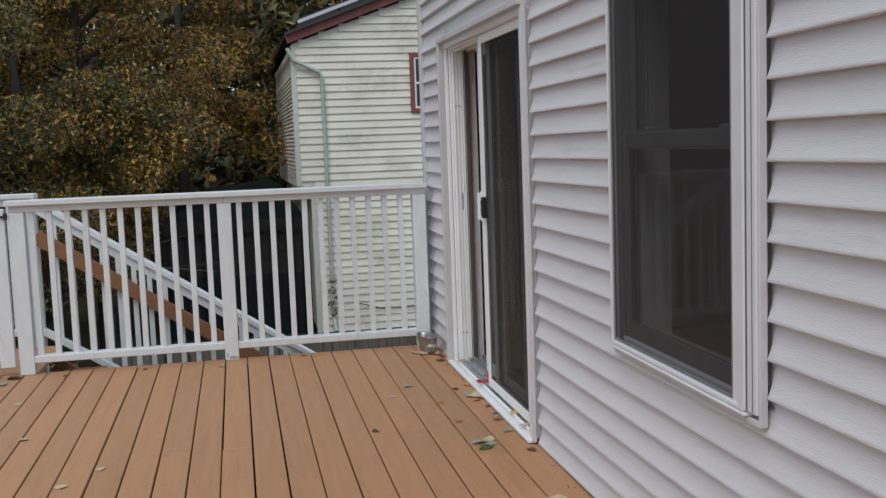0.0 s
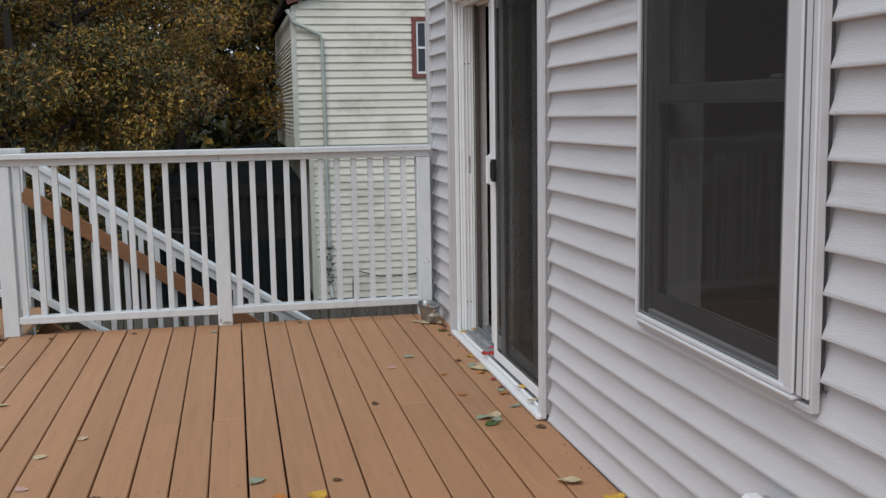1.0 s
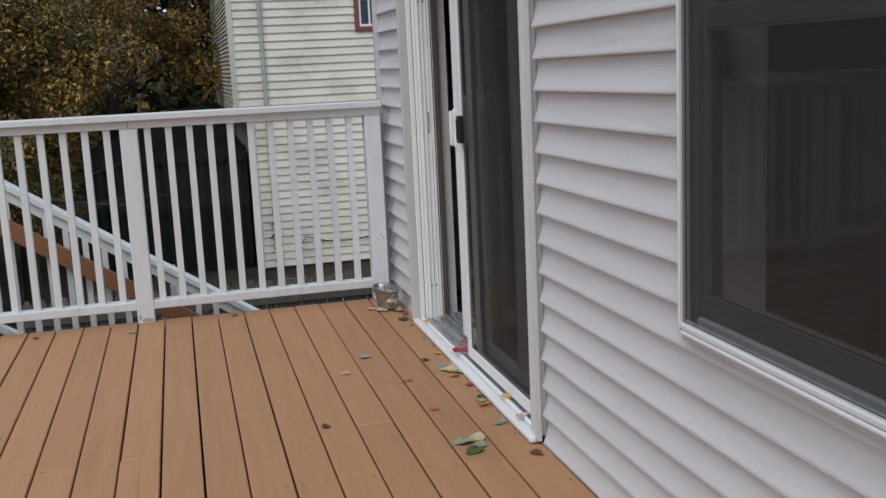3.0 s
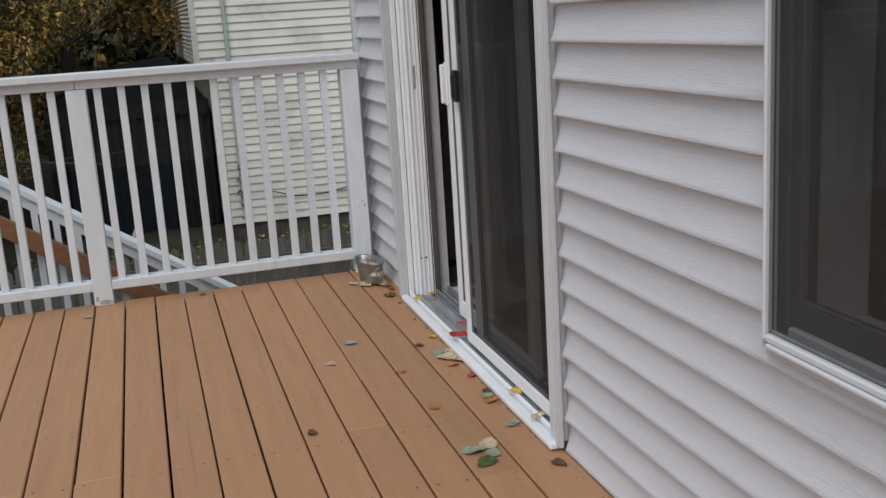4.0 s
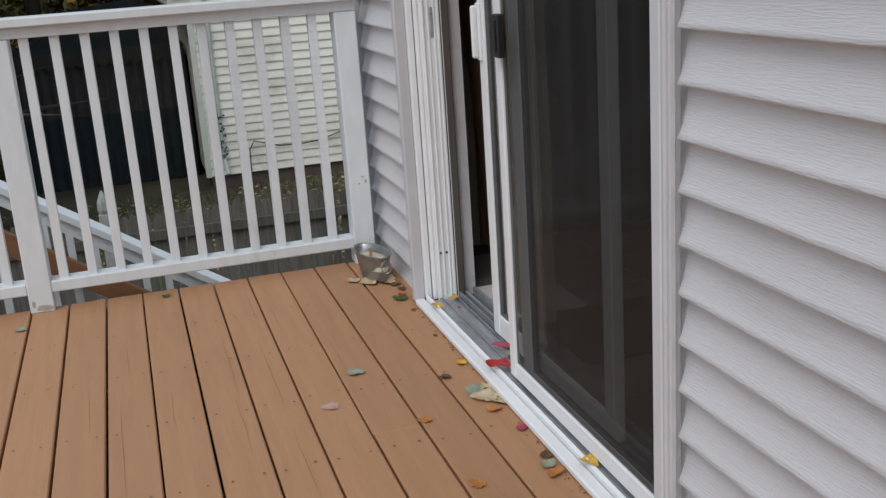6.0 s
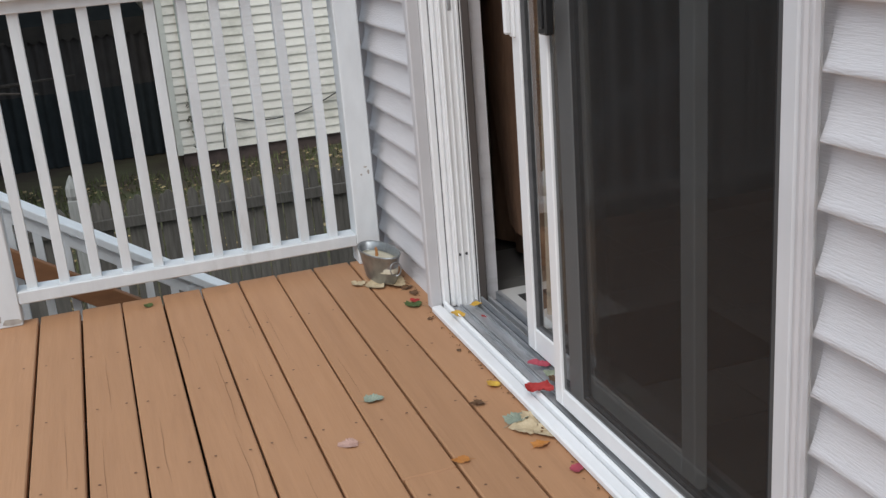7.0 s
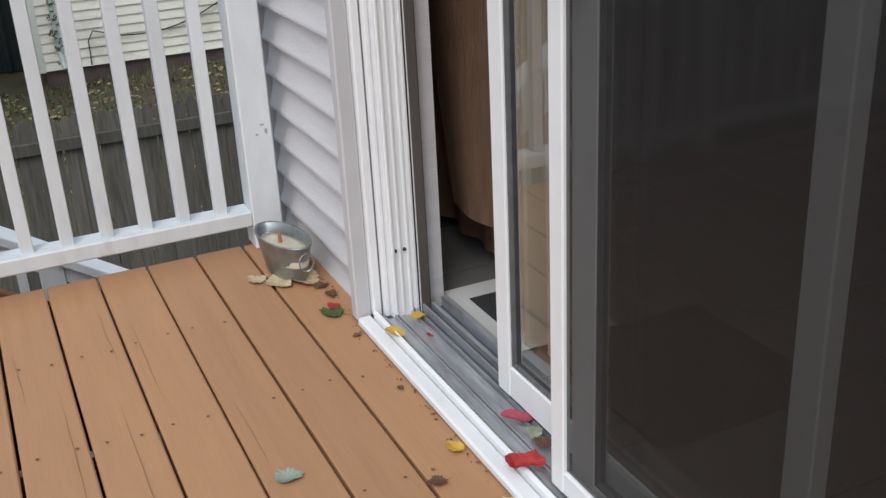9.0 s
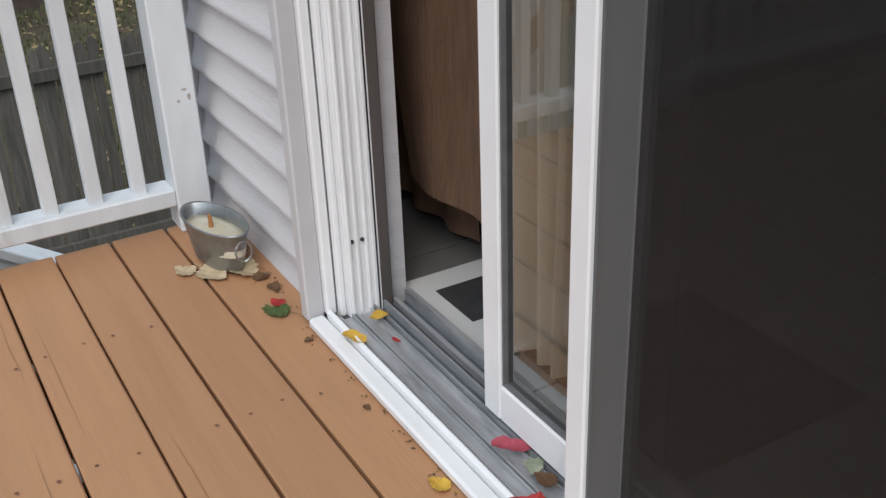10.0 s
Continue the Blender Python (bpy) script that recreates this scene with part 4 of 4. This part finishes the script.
# ---- things indoors ----
def drape(name, label, x, y0, y1, z0, z1, mat, folds, depth, category="curtain", seed=1, lean=0.0):
    """A hanging cloth with soft folds."""
    r = random.Random(seed)
    bm = bmesh.new()
    cols, rows = folds * 8, 10
    ph = [r.uniform(0, 6.28) for _ in range(4)]
    net = []
    for j in range(rows + 1):
        v = j / rows
        line = []
        for i in range(cols + 1):
            u = i / cols
            d = depth * (0.55 + 0.45 * (1 - v)) * (math.sin(u * folds * 2 * math.pi + ph[0] + 0.5 * v) + 0.4 * math.sin(u * folds * 4.3 + ph[1] - v))
            line.append(bm.verts.new((x + d, y0 + (min(y1 + lean * (z0 + (z1 - z0) * v), 8.53) - y0) * u + 0.01 * (1 - u) * math.sin(v * 5 + ph[2] + i * 0.2), z0 + (z1 - z0) * v)))
        net.append(line)
    for j in range(rows):
        for i in range(cols):
            bm.faces.new((net[j][i], net[j][i + 1], net[j + 1][i + 1], net[j + 1][i]))
    ob = mesh_object(name, bm, mat, True)
    return tagged(ob, label, category)


drape("curtain", "brown woven curtain hanging just above the tiled floor", 1.63, 7.62, 8.105, 0.19, 2.30, M_BURLAP, 2, 0.010, seed=3, lean=0.24)
drape("curtain", "brown woven curtain pushed back beside the opening", 1.72, 8.00, 8.53, 0.045, 2.30, M_BURLAP, 3, 0.016, seed=8)
drape("sheer_curtain", "cream sheer curtain gathered behind the glass door", 1.57, 7.42, 7.66, 0.05, 2.20, M_SHEER, 4, 0.030, seed=4)
mat_ = thing("floor_mat", "white floor mat with a dark square by the threshold", "floor mat", (1.7, 7.6, 0.016))
block("pad", (1.502, 7.60, 0.0165), (1.80, 7.975, 0.024), M_MAT, mat_, 0.003)
block("patch", (1.550, 7.74, 0.0245), (1.68, 7.897, 0.027), M_RUBBER, mat_, 0.001, "dark square patch")
rug = block("field", (1.575, 7.12, 0.0165), (2.02, 7.590, 0.026), M_RUG, thing("rug", "small dark brown rug on the tiled floor", "rug", (1.8, 7.35, 0.016)), 0.004)

# ---- candle tub on the deck ----
tub = thing("candle_tub", "small oval galvanised tub with a pale candle, on fallen leaves", "candle tub", (1.208, 8.352, 0.0))


def oval(bm, rings, sides=28, turn=0.0, centre=(1.208, 8.352)):
    """A stack of oval rings (half length, half width, z) joined into a skin."""
    net = []
    for a, b, z in rings:
        net.append([bm.verts.new((centre[0] + b * math.cos(2 * math.pi * k / sides) * math.cos(turn) - a * math.sin(2 * math.pi * k / sides) * math.sin(turn),
                                  centre[1] + b * math.cos(2 * math.pi * k / sides) * math.sin(turn) + a * math.sin(2 * math.pi * k / sides) * math.cos(turn), z)) for k in range(sides)])
    for p, q in zip(net, net[1:]):
        for k in range(sides):
            bm.faces.new((p[k], p[(k + 1) % sides], q[(k + 1) % sides], q[k]))
    return net


bm = bmesh.new()
net = oval(bm, [(0.088, 0.038, 0.006), (0.092, 0.041, 0.010), (0.121, 0.056, 0.108), (0.126, 0.060, 0.112), (0.124, 0.058, 0.117), (0.119, 0.053, 0.112), (0.112, 0.048, 0.070)], turn=0.20)
bm.faces.new(net[0][::-1])
part("tub", bm, M_STEEL, tub, smooth=True)
bm = bmesh.new()
net = oval(bm, [(0.107, 0.046, 0.050), (0.114, 0.0500, 0.084), (0.070, 0.032, 0.087)], turn=0.20)
bm.faces.new(net[-1])
part("wax", bm, M_WAX, tub, "pale yellow candle wax", smooth=True)
bm = bmesh.new()
tube(bm, [(1.204, 8.370, 0.085), (1.205, 8.372, 0.106), (1.203, 8.373, 0.118)], [0.006, 0.005, 0.004], 6)
part("wick", bm, material("orange_wick", (0.45, 0.20, 0.06), (0.38, 0.16, 0.05), 20), tub, "orange wooden wick")
bm = bmesh.new()
pts = [(1.231 + 0.020 * math.cos(a), 8.226, 0.074 + 0.026 * math.sin(a)) for a in [2 * math.pi * k / 12 for k in range(13)]]
tube(bm, pts, 0.0022, 5)
part("ring_handle", bm, M_STEEL, tub, "thin wire ring handle")

# ---- fallen leaves ----
LEAFMAT = {}
for nm, a, b in (("cream", (0.56, 0.45, 0.29), (0.44, 0.34, 0.21)), ("sage", (0.30, 0.32, 0.23), (0.22, 0.25, 0.17)), ("teal", (0.29, 0.33, 0.26), (0.21, 0.25, 0.19)), ("red", (0.42, 0.03, 0.025), (0.30, 0.02, 0.02)),
                 ("yellow", (0.62, 0.40, 0.05), (0.50, 0.28, 0.04)), ("orange", (0.50, 0.20, 0.04), (0.38, 0.14, 0.03)), ("pink", (0.52, 0.33, 0.27), (0.42, 0.25, 0.20)), ("green", (0.08, 0.12, 0.03), (0.05, 0.08, 0.02)),
                 ("brown", (0.14, 0.07, 0.03), (0.09, 0.045, 0.02)), ("magenta", (0.40, 0.06, 0.09), (0.28, 0.04, 0.06))):
    LEAFMAT[nm] = material(nm + "_dry_leaf", a, b, 45.0, 0.7, 0.5, 90.0)
LEAF_N = 0


def fallen_leaf(colour, x, y, size, turn=None, z=0.0, lobed=True, curl=1.0, tilt=0.0):
    global LEAF_N
    LEAF_N += 1
    r = random.Random(LEAF_N * 7 + 1)
    bm = bmesh.new()
    outline = []
    steps = 30
    for k in range(steps):
        a = 2 * math.pi * k / steps
        if lobed:
            rad = 0.60 + 0.30 * max(0, math.cos(2.5 * (a - math.pi / 2))) ** 1.2 * (1 if math.sin(a) > -0.6 else 0.4) + 0.05 * math.cos(15 * a)
        else:
            rad = 0.55 + 0.42 * abs(math.sin(a)) ** 1.5
        rad *= r.uniform(0.93, 1.07)
        outline.append((rad * math.cos(a) * (1 if lobed else 0.75), rad * math.sin(a)))
    ph, bend = r.uniform(0, 6), r.uniform(0.10, 0.30) * curl
    lift = lambda u, v: 0.05 + bend * (u * u * 0.8 + v * v * 0.4 + 0.8 * abs(u)) + 0.05 * curl * math.sin(3 * u + ph) + 0.05 * curl * math.cos(4 * v + ph)
    c = bm.verts.new((0, 0, lift(0, 0)))
    inner = [bm.verts.new((u * 0.5, v * 0.5, lift(u * 0.5, v * 0.5))) for u, v in outline]
    outer = [bm.verts.new((u, v, lift(u, v) + r.uniform(-0.03, 0.05) * curl)) for u, v in outline]
    for k in range(steps):
        q = (k + 1) % steps
        bm.faces.new((c, inner[k], inner[q]))
        bm.faces.new((inner[k], outer[k], outer[q], inner[q]))
    stem = [bm.verts.new(p) for p in ((-0.03, -0.5, lift(0, -0.5)), (0.03, -0.5, lift(0, -0.5)), (0.13, -1.15, 0.06), (0.10, -1.17, 0.06))]
    bm.faces.new(stem)
    for v in bm.verts:
        v.co *= size / 1.7
    low = min(v.co.z for v in bm.verts)
    for v in bm.verts:
        v.co.z -= low
    ob = mesh_object("fallen_leaf", bm, LEAFMAT[colour])
    where = "on the door sill" if z > 0.01 else "on the deck boards"
    tagged(ob, f"dry {colour} fallen leaf lying {where}", "leaf", "fallen leaves")
    ob.matrix_world = pose(x, y, z + 0.0015, tilt, 0, r.uniform(0, 360) if turn is None else turn)
    return ob


for item in (("cream", 1.175, 5.376, 0.10), ("yellow", 1.262, 5.176, 0.105), ("sage", 0.06, 5.653, 0.075), ("yellow", 0.268, 5.441, 0.09), ("orange", 0.134, 5.466, 0.06), ("cream", -0.64, 6.342, 0.055), ("cream", -0.775, 6.127, 0.06), ("pink", -0.78, 5.767, 0.055), 
             ("brown", -0.505, 5.604, 0.07), ("cream", -1.076, 6.958, 0.055), ("brown", -1.42, 8.48, 0.11), ("orange", -1.52, 8.4, 0.10), ("sage", -1.46, 8.33, 0.09), ("sage", 1.052, 6.211, 0.085), ("cream", 1.108, 6.24, 0.080), ("green", 1.065, 6.122, 0.075), 
             ("sage", 1.1, 6.17, 0.07), ("brown", 1.255, 6.038, 0.06), ("brown", 1.25, 6.671, 0.045), ("sage", 1.245, 6.375, 0.04), ("magenta", 1.252, 6.846, 0.045), ("orange", 1.235, 6.579, 0.055), ("sage", 1.236, 6.622, 0.05), ("teal", 1.225, 6.356, 0.045), 
             ("pink", 0.798, 7.205, 0.060), ("teal", 0.916, 7.417, 0.060), ("yellow", 1.245, 7.348, 0.050), ("teal", 1.222, 7.128, 0.080), ("cream", 1.262, 7.110, 0.090), ("cream", 1.262, 7.040, 0.090), ("cream", 1.222, 7.075, 0.085), ("orange", 1.222, 6.985, 0.050), 
             ("green", 1.235, 8.046, 0.075), ("red", 1.25, 8.082, 0.045), ("cream", 1.17, 8.3, 0.10), ("cream", 1.235, 8.27, 0.105), ("cream", 1.12, 8.34, 0.07), ("brown", 1.268, 8.156, 0.045), ("brown", 1.262, 8.215, 0.05), ("orange", 1.025, 7.003, 0.050), 
             ("orange", 1.042, 6.605, 0.055), ("sage", -0.138, 8.375, 0.05), ("green", 0.397, 8.52, 0.045), ("brown", 0.62, 6.562, 0.05), ("brown", -1.1, 8.44, 0.04), ("brown", -0.62, 8.46, 0.04), ("brown", 1.165, 7.262, 0.045), ("brown", 1.245, 7.9, 0.024), 
             ("brown", 1.24, 7.62, 0.022), ("brown", 0.35, 5.595, 0.04), ("cream", -1.25, 7.75, 0.05)):
    fallen_leaf(*item)
fallen_leaf("red", 1.308, 7.178, 0.070, 62, 0.040, False, 2.4, 4)
fallen_leaf("yellow", 1.306, 7.800, 0.055, 20, 0.036, False)
fallen_leaf("yellow", 1.305, 6.536, 0.060, 200, 0.037, True)
fallen_leaf("yellow", 1.385, 7.845, 0.045, 100, 0.040, True)
fallen_leaf("cream", 1.300, 6.307, 0.055, 120, 0.036, False)
fallen_leaf("magenta", 1.375, 7.330, 0.060, 45, 0.038, False)
fallen_leaf("sage", 1.380, 7.270, 0.050, 150, 0.038, True)
fallen_leaf("brown", 1.376, 7.225, 0.050, 10, 0.038, True)
fallen_leaf("red", 1.372, 7.745, 0.022, 10, 0.037, False)


# crumbs of leaf and soil along the foot of the wall
rc = np.random.default_rng(12)
bm = bmesh.new()
for _ in range(170):
    y = rc.uniform(4.6, 8.6)
    x = 1.288 - abs(rc.normal()) * 0.018 if not 6.15 < y < 7.95 else 1.264 - abs(rc.normal()) * 0.012
    sz, a = rc.uniform(0.002, 0.006), rc.uniform(0, 6.28)
    u, w = Vector((math.cos(a), math.sin(a), 0)) * sz, Vector((-math.sin(a), math.cos(a), 0.4)) * sz * 0.5
    c = Vector((x, y, 0.004))
    vs = [bm.verts.new(c + d) for d in (u, w, -u, -w)]
    top = bm.verts.new(c + Vector((0, 0, sz * 0.5)))
    for i in range(4):
        bm.faces.new((vs[i], vs[(i + 1) % 4], top))
tagged(mesh_object("leaf_crumbs", bm, material("dark_leaf_crumbs", (0.10, 0.055, 0.028), (0.22, 0.12, 0.05), 60, 0.9, island=0.4)), "dark crumbs of leaves along the foot of the wall", "debris", kind="stuff")

# ---- siding courses, pieces of the wall ----
def course(y0, y1, z, top=None):
    """One clapboard: face leaning out to its butt edge, a rolled lower lip."""
    h = COURSE if top is None else top - z
    bm = bmesh.new()
    prof = ((WALL + 0.026, z + 0.007), (WALL + 0.022, z), (WALL + 0.002, z), (WALL, z + 0.002), (WALL + 0.0050, z + 0.012), (WALL + 0.0110, z + 0.028), (WALL + 0.0170, z + 0.050), (WALL + 0.0215, z + 0.075), (WALL + 0.0240, z + h + 0.006))
    rise = [0.008 * max(0.0, 6.1 - y) for y in (y0, y1)]  # the courses climb slightly along the wall
    a = [bm.verts.new((x, y0, zz + rise[0])) for x, zz in prof]
    b = [bm.verts.new((x, y1, zz + rise[1])) for x, zz in prof]
    for i in range(len(prof) - 1):
        bm.faces.new((a[i], b[i], b[i + 1], a[i + 1]))
    ob = part("siding_course", bm, M_SIDING, wall_east)
    for p in ob.data.polygons:
        p.use_smooth = 3 <= p.index
    return ob


for k in range(-1, 34):
    z = 0.0035 + 0.1 * k
    if z > HOUSE_TOP - 0.1:
        break
    zl = 0.083 + 0.1 * k
    if zl + COURSE > 0 and zl < DOOR_Z1 + 0.04:
        course(DOOR_Y1 + 0.0465, CORNER_Y - 0.036, zl)
    cuts = []
    if z + COURSE > WIN_Z0 - 0.031 and z < WIN_Z1 + 0.02:
        cuts.append((WIN_Y0 - 0.0105, WIN_Y1 + 0.0125))
    if z < DOOR_Z1 + 0.045:
        cuts.append((DOOR_Y0 - 0.0465, 99))
    edge = -4.0
    for a, b in cuts:
        course(edge, a, z)
        edge = b
    if edge < 50:
        course(edge, CORNER_Y - 0.036, z)
    if cuts and cuts[0][0] < 5 and z < WIN_Z0 - 0.04:
        course(WIN_Y0 - 0.0105, WIN_Y1 + 0.0125, z, WIN_Z0 - 0.030)

# ---- floor tiles indoors ----
TS = 0.305
tile_bm = bmesh.new()
box(tile_bm, (0.003, 0.003, 0), (TS - 0.003, TS - 0.003, 0.004), 0.001)
first_tile = part("tile", tile_bm, M_TILE, room_floor)
for i in range(8):
    for j in range(18):
        o = first_tile if i == j == 0 else new("tile", first_tile.data)
        o.parent = room_floor
        o.location = (1.497 + i * TS, 2.9 + j * TS, 0.012)

# ---- deck boards ----
deck = structure("deck_floor", "tan-brown painted deck boards with worn joints and nail heads", "floor")
PITCHB, GAP = 0.14005, 0.0064
rd = random.Random(21)
nails = bmesh.new()
END_Y, START_Y = 8.615, -2.0
SEAMS = {2: [6.985], 3: [6.535], 9: [6.488], 11: [6.49]}
for i in range(30):
    x1 = 1.149 + PITCHB - i * PITCHB - GAP / 2
    x0 = x1 - PITCHB + GAP
    if i == 0:
        x1 = 1.312
    joints = SEAMS.get(i, [8.14 - 0.42 * rd.choice((5, 8, 11, 14, 17))])
    stops = [START_Y] + sorted(joints) + [END_Y]
    for a, b in zip(stops, stops[1:]):
        bm = bmesh.new()
        dz = rd.uniform(-0.0012, 0.0012)
        box(bm, (x0 + rd.uniform(-0.0012, 0.0022), a + 0.0012, -0.030 + dz), (x1, b - 0.0012, dz), 0.0035)
        part("deck_board", bm, M_DECK, deck)
    for j in range(16):
        y = 8.14 - 0.42 * j
        for fx in (0.028, PITCHB - GAP - 0.028):
            if rd.random() < 0.85:
                nx, ny, nr = x0 + fx + rd.uniform(-0.008, 0.008), y + rd.uniform(-0.012, 0.012), 0.0042
                vs = [nails.verts.new((nx + nr * math.cos(q * math.pi / 3), ny + nr * math.sin(q * math.pi / 3), 0.0022)) for q in range(6)]
                nails.faces.new(vs)
# fine drying cracks in the paint
cracks = bmesh.new()
for i, y, length in ((3, 8.05, 0.5), (4, 7.55, 0.7), (4, 8.2, 0.35), (4, 6.9, 0.5), (5, 7.7, 0.6), (5, 7.2, 0.45), (5, 8.1, 0.3), (6, 7.4, 0.4), (7, 7.9, 0.4), (7, 7.2, 0.7), (7, 6.6, 0.6), (8, 7.5, 0.4), (9, 6.2, 0.4), (2, 7.6, 0.3)):
    x = 1.149 - (i - 0.5) * PITCHB + rd.uniform(-0.05, 0.05)
    steps, last = 9, None
    for q in range(steps + 1):
        x += rd.uniform(-0.0022, 0.0022)
        half = 0.00055 * math.sin(math.pi * (q + 0.3) / (steps + 0.6))
        yy = y + length * (q / steps - 0.5)
        pair = [cracks.verts.new((x - half, yy, 0.0021)), cracks.verts.new((x + half, yy, 0.0021))]
        if last:
            cracks.faces.new((last[0], last[1], pair[1], pair[0]))
        last = pair
part("paint_cracks", cracks, material("dark_paint_crack", (0.25, 0.13, 0.065), (0.18, 0.09, 0.045), 30, 0.8), deck)["kind"] = "stuff"
part("nail_heads", nails, material("painted_nail_heads", (0.20, 0.10, 0.055), (0.14, 0.07, 0.04), 40, 0.6), deck)["kind"] = "stuff"
